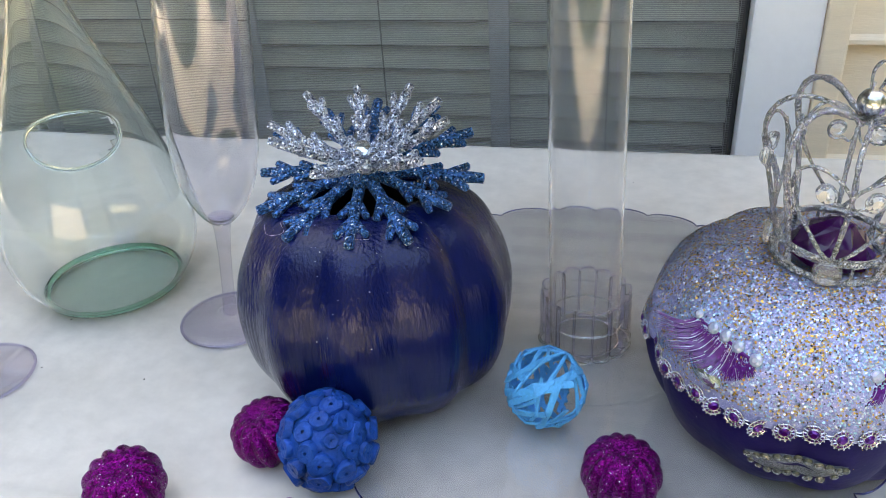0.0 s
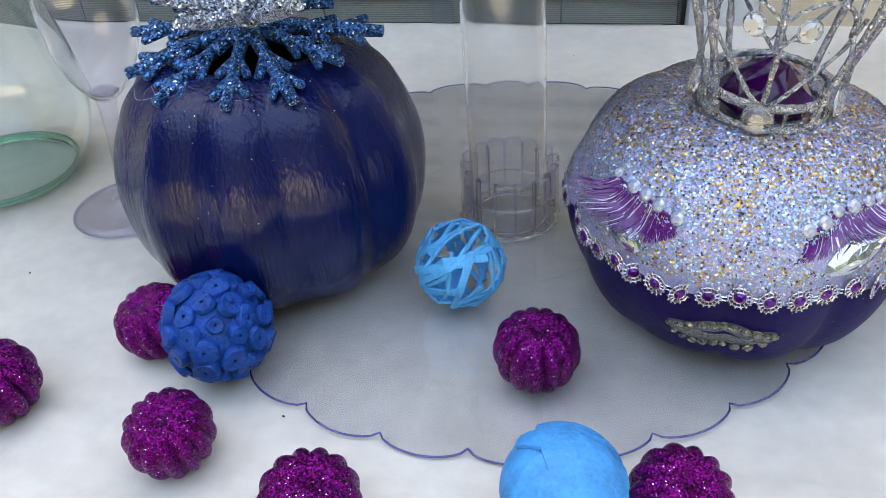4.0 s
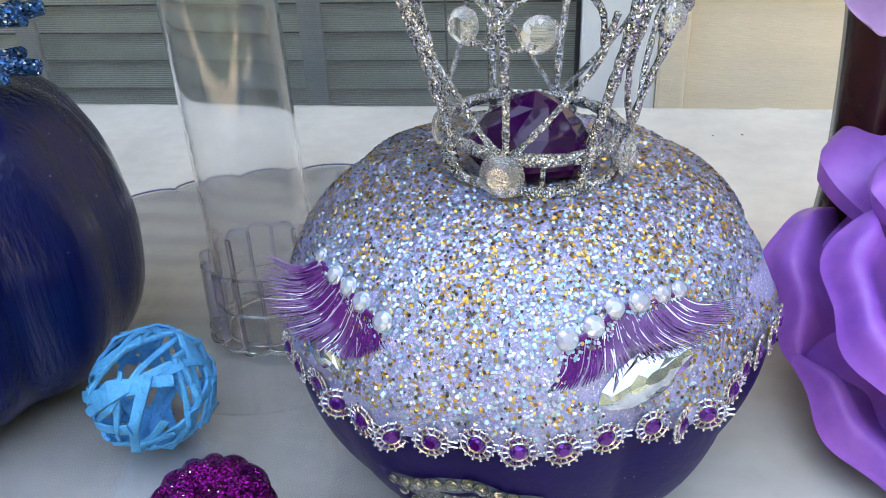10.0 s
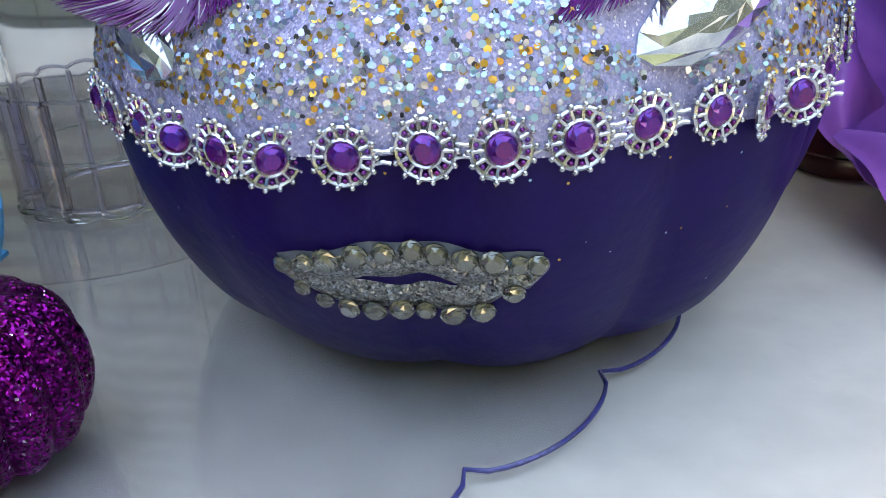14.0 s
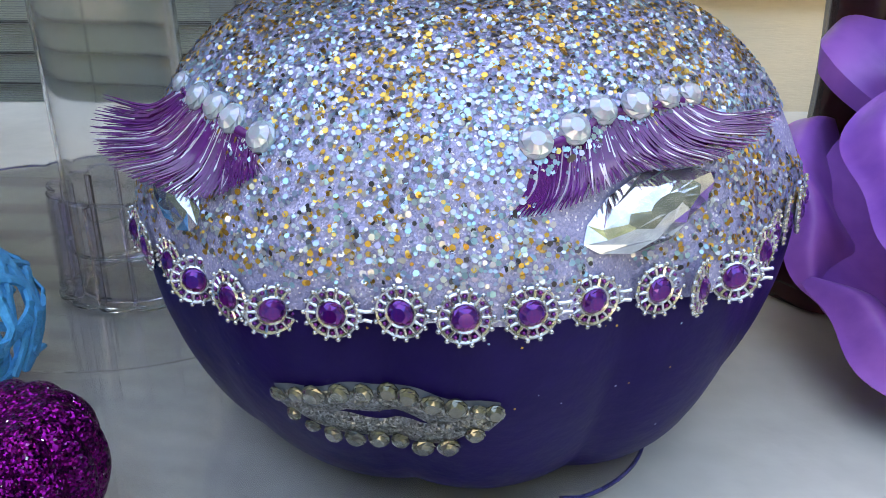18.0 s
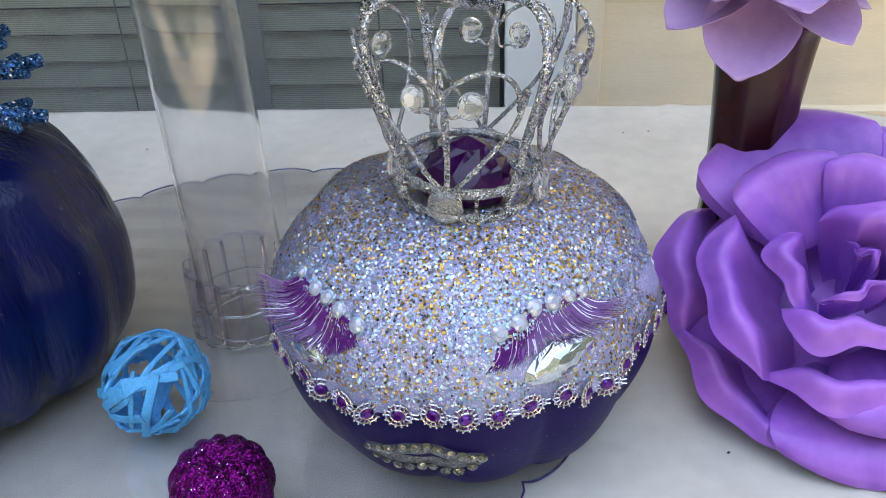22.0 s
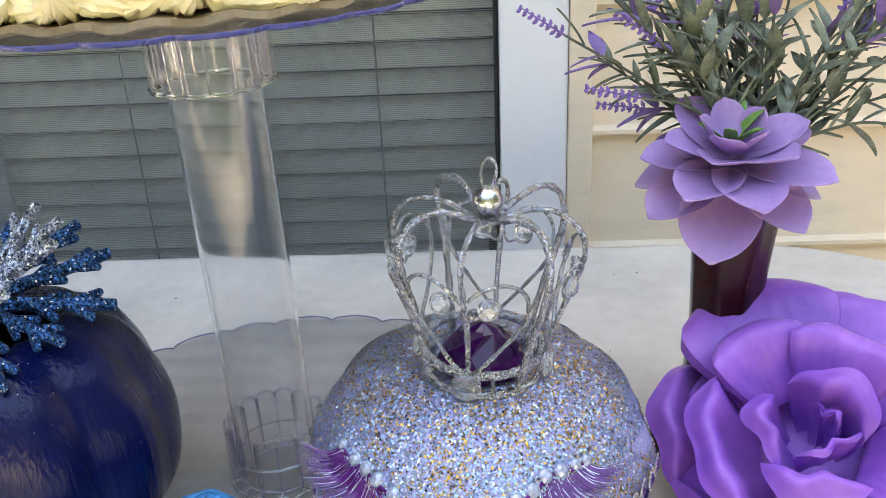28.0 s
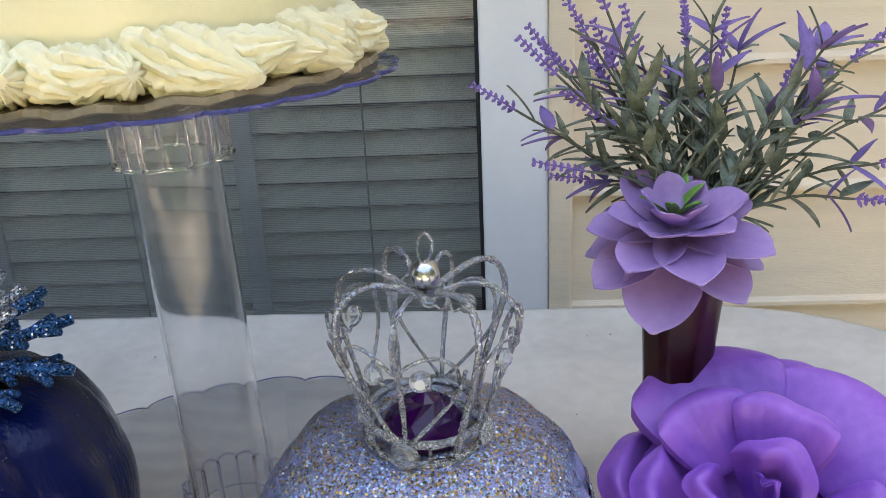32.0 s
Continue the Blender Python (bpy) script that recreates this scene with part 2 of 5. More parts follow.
M_SUCCG = material("green_petal", (0.16, 0.36, 0.07), 0.5, var=0.4, var_scale=60, sss=0.1)
M_VASE = material("oxblood_glaze", (0.045, 0.008, 0.012), 0.22, var=0.4, var_scale=12, bump=0.1)
M_LEAF = material("sage_leaf", (0.25, 0.29, 0.22), 0.6, color2=(0.08, 0.10, 0.07), var=0.3, var_scale=70, bump=0.2)
M_LEAFP = material("violet_leaf", (0.26, 0.17, 0.46), 0.6, var=0.35, var_scale=60)
M_BUD = material("lavender_bud", (0.26, 0.16, 0.52), 0.6, var=0.3, var_scale=90)
M_STEM = material("dusty_stem", (0.12, 0.13, 0.10), 0.7, var=0.3)
M_CREAM = material("buttercream", (0.88, 0.81, 0.55), 0.45, var=0.06, var_scale=30, bump=0.35, bump_scale=90, sss=0.15)
M_BOARD = material("gold_card", (0.34, 0.26, 0.16), 0.45, metal=0.2, var=0.3, var_scale=40)
M_OPAL = material("opal_rhinestone", (0.34, 0.50, 0.60), 0.16, metal=0.25, color2=(0.42, 0.36, 0.54), var=0.2, var_scale=420, coat=0.8)
M_SMOKE = material("smoky_rhinestone", (0.22, 0.22, 0.19), 0.08, metal=0.6, var=0.5, var_scale=300, coat=1.0)
M_AMETH = material("amethyst_gem", (0.035, 0.002, 0.06), 0.06, var=0.5, var_scale=90, spec=0.4, coat=0.15)
M_PGEM = material("violet_gem", (0.25, 0.008, 0.22), 0.1, metal=0.6, color2=(0.04, 0.008, 0.24), var=0.4, var_scale=160, coat=0.6)
M_LASH = material("purple_lash", (0.12, 0.012, 0.20), 0.25, var=0.4, var_scale=400, coat=0.4)
M_LASHW = material("silver_lash", (0.60, 0.54, 0.74), 0.3, metal=0.4, var=0.2)
M_SBEAD = material("silver_bead", (0.64, 0.64, 0.68), 0.25, metal=0.95, var=0.25, var_scale=250)
M_CRYSTAL = material("crystal_stone", (0.90, 0.93, 0.97), 0.03, trans=0.82, ior=1.4, var=0.08, var_scale=200, coat=0.6)
M_CHROME = material("polished_silver", (0.62, 0.62, 0.64), 0.24, metal=1.0, var=0.08)
M_WOOD = material("reflector_wood", (0.54, 0.49, 0.41), 0.8, var=0.3, var_scale=4, bump=0.3, bump_scale=30, stretch=(1, 1, 0.1))
M_ROOF = material("roof_block", (0.12, 0.11, 0.10), 0.9, var=0.3, var_scale=6)
M_GREYG = glitter("pewter_glitter", (0.07, 0.075, 0.08), (0.36, 0.38, 0.40), 2300, 0.6, metal=0.7)
M_FELT = material("grey_felt", (0.14, 0.17, 0.23), 0.8, var=0.2)
M_BLOCKER = material("sky_blocker_green", (0.035, 0.045, 0.025), 0.9, var=0.5, var_scale=2, bump=0.5, bump_scale=8)
M_LAWN = material("low_bounce_lawn", (0.045, 0.06, 0.025), 0.9, var=0.3, var_scale=3)
M_GROUND = material("patio_concrete", (0.55, 0.51, 0.45), 0.85, var=0.25, var_scale=3, bump=0.3, bump_scale=40)
M_LEG = material("table_leg_steel", (0.35, 0.35, 0.36), 0.4, metal=0.8)


# ---- mesh helpers ----
def obj(name, verts, faces, mat, parent=None, label="", smooth=True, sharp=48):
    me = bpy.data.meshes.new(name)
    me.from_pydata([tuple(v) for v in verts], [], faces)
    me.materials.append(mat)
    if len(faces) < 9000:
        bm = bmesh.new()
        bm.from_mesh(me)
        bmesh.ops.recalc_face_normals(bm, faces=bm.faces[:])
        bm.to_mesh(me)
        bm.free()
    if smooth:
        me.polygons.foreach_set("use_smooth", [True] * len(me.polygons))
        if len(faces) < 20000:
            me.set_sharp_from_angle(angle=radians(sharp))
    me.update()
    ob = new(name, me)
    ob.parent = parent
    if label:
        ob["label"] = label
    return ob


def thing(name, label, category, m=None, group="", kind=""):
    e = new(name)
    e.empty_display_size = 0.02
    e.matrix_basis = m or Matrix.Identity(4)
    return tagged(e, label, category, group, kind)


def grid(rows, closed_u=False, closed_v=False):
    """Faces of a grid of points: rows[v][u]."""
    nv, nu = len(rows), len(rows[0])
    verts = [p for r in rows for p in r]
    faces = []
    for v in range(nv if closed_v else nv - 1):
        for u in range(nu if closed_u else nu - 1):
            a, b = v * nu + u, v * nu + (u + 1) % nu
            c, d = ((v + 1) % nv) * nu + (u + 1) % nu, ((v + 1) % nv) * nu + u
            faces.append((a, b, c, d))
    return verts, faces


def lathe(profile, n=48, rib=None):
    """Rows of (radius, z) turned about z. rib(angle, k): a factor on the radius of row k."""
    rows = []
    for k, (r, z) in enumerate(profile):
        rows.append([(r * (rib(2 * math.pi * i / n, k) if rib else 1) * math.cos(2 * math.pi * i / n),
                      r * (rib(2 * math.pi * i / n, k) if rib else 1) * math.sin(2 * math.pi * i / n), z) for i in range(n)])
    return grid(rows, closed_u=True)


def spline(points, n):
    """A smooth line of n + 1 points through the points (Catmull-Rom)."""
    p = [np.array(q, float) for q in points]
    p = [2 * p[0] - p[1]] + p + [2 * p[-1] - p[-2]]
    out = []
    m = len(p) - 3
    for i in range(n + 1):
        s = min(i / n * m, m - 1e-9)
        k, f = int(s), s - int(s)
        a, b, c, d = p[k:k + 4]
        out.append(0.5 * (2 * b + (c - a) * f + (2 * a - 5 * b + 4 * c - d) * f * f + (3 * b - a - 3 * c + d) * f ** 3))
    return out


def sweep(line, radius, n=6, flat=1.0, cap=True):
    """A tube along a line; radius a number or one for each point."""
    line = [Vector(tuple(p)) for p in line]
    rows, up = [], Vector((0.13, 0.21, 1)).normalized()
    for i, p in enumerate(line):
        t = (line[min(i + 1, len(line) - 1)] - line[max(i - 1, 0)]).normalized()
        a = up - t * up.dot(t)
        if a.length < 1e-4:
            a = Vector((1, 0, 0)) - t * t.x
        a.normalize()
        up = a
        b = t.cross(a)
        r = radius[i] if isinstance(radius, (list, tuple)) else radius
        rows.append([p + a * (r * math.cos(2 * math.pi * k / n)) + b * (r * flat * math.sin(2 * math.pi * k / n)) for k in range(n)])
    v, f = grid(rows, closed_u=True)
    if cap:
        f.append(tuple(range(n)))
        f.append(tuple(len(v) - n + k for k in reversed(range(n))))
    return v, f


def join(*pieces):
    v, f = [], []
    for a, b in pieces:
        o = len(v)
        v += [tuple(p) for p in a]
        f += [tuple(i + o for i in q) for q in b]
    return v, f


def moved(piece, m):
    return [tuple(m @ Vector(tuple(p))) for p in piece[0]], piece[1]


def box(x0, y0, z0, x1, y1, z1, bevel=0.0):
    bm = bmesh.new()
    bmesh.ops.create_cube(bm, size=1, matrix=Matrix.LocRotScale(((x0 + x1) / 2, (y0 + y1) / 2, (z0 + z1) / 2), None, (x1 - x0, y1 - y0, z1 - z0)))
    if bevel:
        bmesh.ops.bevel(bm, geom=bm.edges[:], offset=bevel, segments=2, affect="EDGES", profile=0.6)
    bm.verts.index_update()
    v, f = [v.co[:] for v in bm.verts], [tuple(q.index for q in p.verts) for p in bm.faces]
    bm.free()
    return v, f


def ball(r, n=12, rings=8, squash=1.0):
    return lathe([(max(1e-5, r * math.sin(math.pi * k / rings)), -r * squash * math.cos(math.pi * k / rings)) for k in range(rings + 1)], n)


def cut_stone(r, h, n=8, table=0.55):
    """A faceted flat-back stone: girdle, crown and table, facing +z."""
    rows = [[(r * math.cos(2 * math.pi * i / n), r * math.sin(2 * math.pi * i / n), 0) for i in range(n)],
            [(r * math.cos(2 * math.pi * i / n), r * math.sin(2 * math.pi * i / n), h * 0.25) for i in range(n)],
            [(r * 0.86 * math.cos(2 * math.pi * (i + 0.5) / n), r * 0.86 * math.sin(2 * math.pi * (i + 0.5) / n), h * 0.62) for i in range(n)],
            [(r * table * math.cos(2 * math.pi * i / n), r * table * math.sin(2 * math.pi * i / n), h) for i in range(n)]]
    v, f = grid(rows, closed_u=True)
    f.append(tuple(3 * n + i for i in range(n)))
    return v, f


# ---- the setting ----
WALL = 0.52          # front of the house wall's trim


def table_outline(n=14, grow=0.0):
    """The table top's outline, a rectangle with round corners."""
    x0, x1, y0, y1, r = -1.15 - grow, 0.59 + grow, -0.40 - grow, 0.357 + grow, 0.23
    pts = []
    for cx, cy, a0 in ((x1 - r, y1 - r, 0), (x0 + r, y1 - r, 90), (x0 + r, y0 + r, 180), (x1 - r, y0 + r, 270)):
        pts += [(cx + r * math.cos(radians(a0 + 90 * k / n)), cy + r * math.sin(radians(a0 + 90 * k / n))) for k in range(n + 1)]
    return pts


tagged(obj("ground", *grid([[(x, y, 0) for x in (-60, -20, -5, 0, 5, 20, 60)] for y in (-60, -20, -5, 0, 5, 20, 60)]), M_GROUND),
       "grey concrete patio under the table", "ground", kind="structure")

# tablecloth: a sheet with faint creases that hangs over the edge
table = thing("folding_table", "long folding table under a pale cloth", "table")
ol = table_outline()
v = [(x, y, T - 0.004) for x, y in ol] + [(x, y, T - 0.045) for x, y in ol]
k = len(ol)
obj("tabletop", v, [tuple(range(k)), tuple(reversed(range(k, 2 * k)))] + [(i, i + k, (i + 1) % k + k, (i + 1) % k) for i in range(k)], M_TRIMW, table, smooth=False)
for lx in (-0.9, 0.35):
    for ly in (-0.3, 0.25):
        obj("leg", *sweep([(lx, ly, T - 0.045), (lx, ly, 0.0)], 0.014, 10), M_LEG, table)


def cloth():
    nx, ny = 220, 110
    x0, x1, y0, y1, r = -1.15, 0.59, -0.40, 0.357, 0.23

    def shape(u, w):
        x, y = x0 + (x1 - x0) * u, y0 + (y1 - y0) * w
        return x, y
    rows = []
    for j in range(ny + 1):
        row = []
        for i in range(nx + 1):
            x, y = shape(i / nx, j / ny)
            cx, cy = min(max(x, x0 + r), x1 - r), min(max(y, y0 + r), y1 - r)
            dx, dy = x - cx, y - cy
            if dx and dy:
                s = max(abs(dx), abs(dy)) / math.hypot(dx, dy)
                x, y = cx + dx * s, cy + dy * s
            # long fold lines and small dents
            z = T + 0.0006 * noise.noise((x * 9, y * 9, 0)) + 0.0005 * noise.noise((x * 30, y * 30, 3))
            for fx, fy, dirx in ((0.0, -0.192, 0), (0.0, 0.10, 0), (-0.42, 0.0, 1), (0.30, 0.0, 1)):
                d = (x - fx) if dirx else (y - fy + 0.02 * x)
                z += 0.0024 * math.exp(-(d / 0.0045) ** 2)
            row.append((x, y, min(z, T + (0.0016 if math.hypot(x + 0.008, y - 0.012) < 0.215 else 0.0026))))
        rows.append(row)
    v, f = grid(rows)
    border = [i for i in range(nx + 1)] + [(j + 1) * (nx + 1) - 1 for j in range(1, ny + 1)] + \
             [ny * (nx + 1) + i for i in range(nx - 1, -1, -1)] + [j * (nx + 1) for j in range(ny - 1, 0, -1)]
    prev = border
    c = Vector(((x0 + x1) / 2, (y0 + y1) / 2, 0))
    n = len(border)
    for step, (dz, out) in enumerate(((-0.004, 0.003), (-0.014, 0.005), (-0.08, 0.009), (-0.2, 0.016), (-0.32, 0.02))):
        cur = []
        for q, b in enumerate(border):
            p = Vector(v[b])
            cx, cy = min(max(p.x, x0 + r), x1 - r), min(max(p.y, y0 + r), y1 - r)
            d = Vector((p.x - cx, p.y - cy, 0))
            d = d.normalized() if d.length > 1e-6 else Vector((0, 1 if p.y > 0 else -1, 0))
            wave = out + (0.012 * (step - 1) * 0.5 * (1 + math.sin(q * 0.42)) if step > 1 else 0)
            cur.append(len(v))
            v.append((p.x + d.x * wave, p.y + d.y * wave, T + dz))
        f += [(prev[i], cur[i], cur[(i + 1) % n], prev[(i + 1) % n]) for i in range(n)]
        prev = cur
    return v, f


tagged(obj("tablecloth", *cloth(), M_CLOTH), "off-white vinyl tablecloth with faint fold lines on the table", "tablecloth")

rnd = random.Random(8)
v, f = [], []
for k in range(70):
    cx, cy, s = rnd.uniform(-0.55, 0.5), -0.36 + 0.66 * rnd.random() ** 1.3, rnd.uniform(0.0003, 0.0008)
    if math.hypot(cx + 0.008, cy - 0.012) > 0.21:
        a, b = moved(box(-s, -s * 0.6, 0, s, s * 0.6, s * 0.7), pose(cx, cy, T + 0.0006, 0, 0, rnd.uniform(0, 180)))
        f += [tuple(i + len(v) for i in q) for q in b]
        v += a
tagged(obj("crumbs", v, f, M_DARK, smooth=False), "tiny dark crumbs scattered on the tablecloth", "crumbs", kind="stuff")

# house wall: a wall with an opening for the window, boards to its right
WX0, WX1, WZ0, WZ1 = -1.35, 0.150, 0.45, 2.0      # opening
wall_house = tagged(new("wall_north", None), "beige lap-sided house wall behind the table", "wall", kind="structure")
for nm, b in (("wall_piece", (-3.0, WALL + 0.02, 0, WX0 - 0.077, WALL + 0.2, 2.8)), ("wall_piece", (0.227, WALL + 0.02, 0, 3.0, WALL + 0.2, 2.8)),
              ("wall_piece", (WX0 - 0.077, WALL + 0.02, 0, 0.227, WALL + 0.2, WZ0 - 0.07)), ("wall_piece", (WX0 - 0.077, WALL + 0.02, WZ1 + 0.07, 0.227, WALL + 0.2, 2.8))):
    obj(nm, *box(*b), M_SIDING, wall_house, smooth=False)


def board(x0, x1, z0, h):
    """One lap board: its foot stands proud of the board below."""
    y = WALL + 0.02
    pr = [(y - 0.003, z0 + h), (y - 0.012, z0 + 0.012), (y - 0.016, z0 + 0.006), (y - 0.016, z0 + 0.001), (y - 0.013, z0), (y, z0 + 0.002), (y, z0 + h)]
    n = len(pr)
    v = [(x0, a, b) for a, b in pr] + [(x1, a, b) for a, b in pr]
    return v, [tuple(range(n)), tuple(reversed(range(n, 2 * n)))] + [(i, (i + 1) % n, (i + 1) % n + n, i + n) for i in range(n)]


for k in range(-5, 14):
    z0 = 0.817 + 0.147 * k
    if z0 < 2.7:
        for xa, xb in ((0.256, 3.0), (-3.0, WX0 - 0.105)):
            obj("siding_board", *board(xa, xb, z0, 0.1465), M_SIDING, wall_house, smooth=False)
for xa in (0.2275, WX0 - 0.105):
    obj("corner_channel", *box(xa, WALL - 0.006, 0, xa + 0.028, WALL + 0.02, 2.8, 0.003), M_SIDING, wall_house, smooth=False)

window = tagged(new("window_1", None), "white vinyl window with closed grey blinds behind a screen", "window", kind="structure")
for nm, b in (("window_frame", (0.150, WALL, WZ0 - 0.07, 0.227, WALL + 0.12, WZ1 + 0.07)), ("window_frame", (WX0 - 0.077, WALL, WZ0 - 0.07, WX0, WALL + 0.12, WZ1 + 0.07)),
              ("window_frame", (WX0 + 0.0005, WALL, WZ1, 0.1495, WALL + 0.12, WZ1 + 0.07)), ("window_sill", (WX0 + 0.0005, WALL - 0.012, WZ0 - 0.07, 0.1495, WALL + 0.12, WZ0))):
    obj(nm, *box(*b, 0.003), M_TRIMW, window, smooth=False)
for nm, b in (("sash", (0.1450, WALL + 0.03, WZ0, 0.1495, WALL + 0.075, WZ1)), ("sash", (WX0, WALL + 0.03, WZ0, WX0 + 0.022, WALL + 0.075, WZ1)),
              ("sash", (WX0 + 0.022, WALL + 0.03, WZ0, 0.1450, WALL + 0.075, WZ0 + 0.03))):
    obj(nm, *box(*b, 0.002), M_DARK, window, smooth=False)
pane = obj("pane", *box(WX0 + 0.022, WALL + 0.055, WZ0 + 0.03, 0.1450, WALL + 0.059, WZ1), M_GLASS, window, smooth=False)
pane.visible_shadow = False
wires = []
for k in range(430):
    wires.append(box(WX0 + 0.02, WALL + 0.0445, 0.62 + 0.0024 * k, 0.1450, WALL + 0.0452, 0.62 + 0.0024 * k + 0.0007))
tagged(obj("insect_screen", *join(*wires), M_SCREEN, window, smooth=False), "fine grey insect screen", kind="stuff")
for mx in (-0.505, -0.153, -0.86):
    obj("muntin", *box(mx - 0.0135, WALL + 0.072, WZ0, mx + 0.0135, WALL + 0.080, WZ1, 0.002), M_MUNTIN, window, smooth=False)
blind = tagged(new("window_blind", None), "closed grey horizontal slat blind hanging inside the window", "blind")
slat = None
for k in range(40):
    z = 0.66 + 0.034 * k
    if slat is None:
        rows = [[(x, -0.009 + 0.018 * i / 8 - 0.005 * math.sin(math.pi * i / 8), -0.0135 + 0.027 * i / 8) for x in (WX0, -0.9, -0.45, 0.1475)] for i in range(9)]
        rows2 = [[(x, y + 0.0022, zz) for x, y, zz in r] for r in reversed(rows)]
        slat = obj("slat", *grid(rows + rows2, closed_v=True), M_SLAT, blind)
        ob = slat
    else:
        ob = new("slat", slat.data)
        ob.parent = blind
    ob.matrix_basis = pose(0, WALL + 0.115, z, random.uniform(-1, 1), 0, 0)
obj("bottom_rail", *box(WX0, WALL + 0.1, 0.615, 0.135, WALL + 0.13, 0.637, 0.003), M_SLAT, blind, smooth=False)
for cx in (-0.32, 0.0, -0.68, -1.05):
    obj("cord", *sweep([(cx, WALL + 0.094, 0.62), (cx, WALL + 0.094, 2.0)], 0.0012, 6), M_CORD, blind)
# near-black box: the unlit room's darkness is put into its colour
tagged(obj("unlit_room_box", *box(WX0 - 0.2, WALL + 0.25, 0.2, 0.35, WALL + 0.35, 2.3), M_DARK, smooth=False), "near-black box standing in for the unlit room behind the blind", "backdrop", kind="structure")

# the house goes on above and beside; the unseen roof block is added to shade the table
tagged(obj("roof", *box(-6, 0.47, 2.8, 6, 7.0, 3.4), M_ROOF, smooth=False), "unseen upper storey and roof block added to shade the patio", "roof", kind="structure")
for xa, xb in ((-6.0, -3.0), (3.0, 6.0)):
    tagged(obj("wall_house", *box(xa, WALL + 0.02, 0, xb, WALL + 0.2, 2.8), M_SIDING, smooth=False), "beige house wall beside the window", "wall", kind="structure")
# unseen fence added as a sunlit reflector; closes the sunny yard behind the camera
fence = tagged(new("fence", None), "unseen plank fence added across the yard as a sunlit reflector", "fence", kind="structure")
fb = None
for k in range(120):
    if fb is None:
        fb = obj("reflector_board", *box(-0.068, -0.01, 0, 0.068, 0.01, 1.85), M_WOOD, fence, smooth=False)
        o = fb
    else:
        o = new("reflector_board", fb.data)
        o.parent = fence
    o.matrix_basis = pose(-8.4 + 0.142 * k, -9.0, 0.02)
# unseen plane, kept dark so the yard throws back little sun
tagged(obj("lawn", *grid([[(x, y, 0.006) for x in (-40, -10, 0, 10, 40)] for y in (-40, -15, -6, -3.2)]), M_LAWN), "unseen dark lawn plane added to cut bounce from the yard", "lawn", kind="structure")
# unseen dark boxes round the yard, added to block the low sky
tagged(obj("sky_blockers", *join(box(-16, -11.5, 0, 16, -10, 7.4), box(-9, -10, 0, -3.0, -7, 7.5), box(3.0, -10, 0, 9, -7, 7.5), box(-9, -7, 0, -7, 0.4, 7.5), box(7, -7, 0, 9, 0.4, 7.5)), M_BLOCKER, smooth=False), "unseen dark boxes in place of trees, added to block low sky", "trees", kind="structure")


# ---- pumpkins ----
def pumpkin_profile(zs, rs, n):
    pts = spline([(r, z, 0) for r, z in zip(rs, zs)], n)
    return [(max(p[0], 1e-4), p[1]) for p in pts]


def ribs(count, depth, seed, soft=0.62):
    rnd = random.Random(seed)
    jit = [rnd.uniform(0.45, 1.35) for _ in range(count)]
    off = [rnd.uniform(-0.09, 0.09) for _ in range(count)]

    def f(a, k=0):
        u = (a / (2 * math.pi) * count) % count
        i = int(u) % count
        w = u - int(u)
        w = min(max(w + off[i] * math.sin(math.pi * w), 0), 1)
        d = depth * (jit[i] * w + jit[(i - 1) % count] * (1 - w))
        return 1 + 0.012 - d * (1 - math.sin(math.pi * w) ** soft)
    return f


PUR = (0.120, -0.050, T + 0.0035)
PZ = [0, 0.003, 0.012, 0.025, 0.042, 0.06, 0.075, 0.094, 0.1055, 0.113, 0.1185, 0.1205, 0.117, 0.108]
PR = [0.045, 0.062, 0.0745, 0.0828, 0.0892, 0.0922, 0.0915, 0.0825, 0.0725, 0.062, 0.047, 0.033, 0.016, 0.004]
pur_ribs = ribs(11, 0.052, 5, 0.9)


def pur_rib(a, k=0):
    """The lobes, on a body that is a little narrower from side to side than from front to back."""
    return pur_ribs(a, k) * (1 - 0.034 * math.cos(a) ** 2)




def pur_r(z):
    return float(np.interp(z, PZ[1:12], PR[1:12]))


def on_pur(deg, z, lift=0.0):
    """A place on the purple pumpkin's skin, and the pose there with z outwards and y up."""
    a = radians(deg)
    r = pur_r(z) * pur_rib(a % (2 * math.pi))
    dr = (pur_r(z + 0.004) - pur_r(z - 0.004)) / 0.008
    out = Vector((math.cos(a), math.sin(a), -dr)).normalized()
    side = Vector((-math.sin(a), math.cos(a), 0))
    upv = out.cross(side)
    p = Vector((r * math.cos(a), r * math.sin(a), z)) + out * lift
    return Matrix.Translation(p) @ Matrix((side, upv, out)).transposed().to_4x4()


purple = thing("purple_pumpkin", "purple painted pumpkin with a glittered lilac cap, lashes and jewelled mouth", "pumpkin", pose(*PUR))
prof = pumpkin_profile(PZ, PR, 60)
CAP = 0.0662
low = [p for p in prof if p[1] < CAP and prof.index(p) < 45]
cut = len(low)
obj("lower_body", *lathe(prof[:cut + 1], 132, pur_rib), M_PURPLE, purple, "matt purple painted lower half")
obj("glitter_cap", *lathe([(r * 1.004, z) for r, z in prof[cut - 1:]], 132, pur_rib), M_LILAC, purple, "lilac cap under coarse hexagonal glitter")


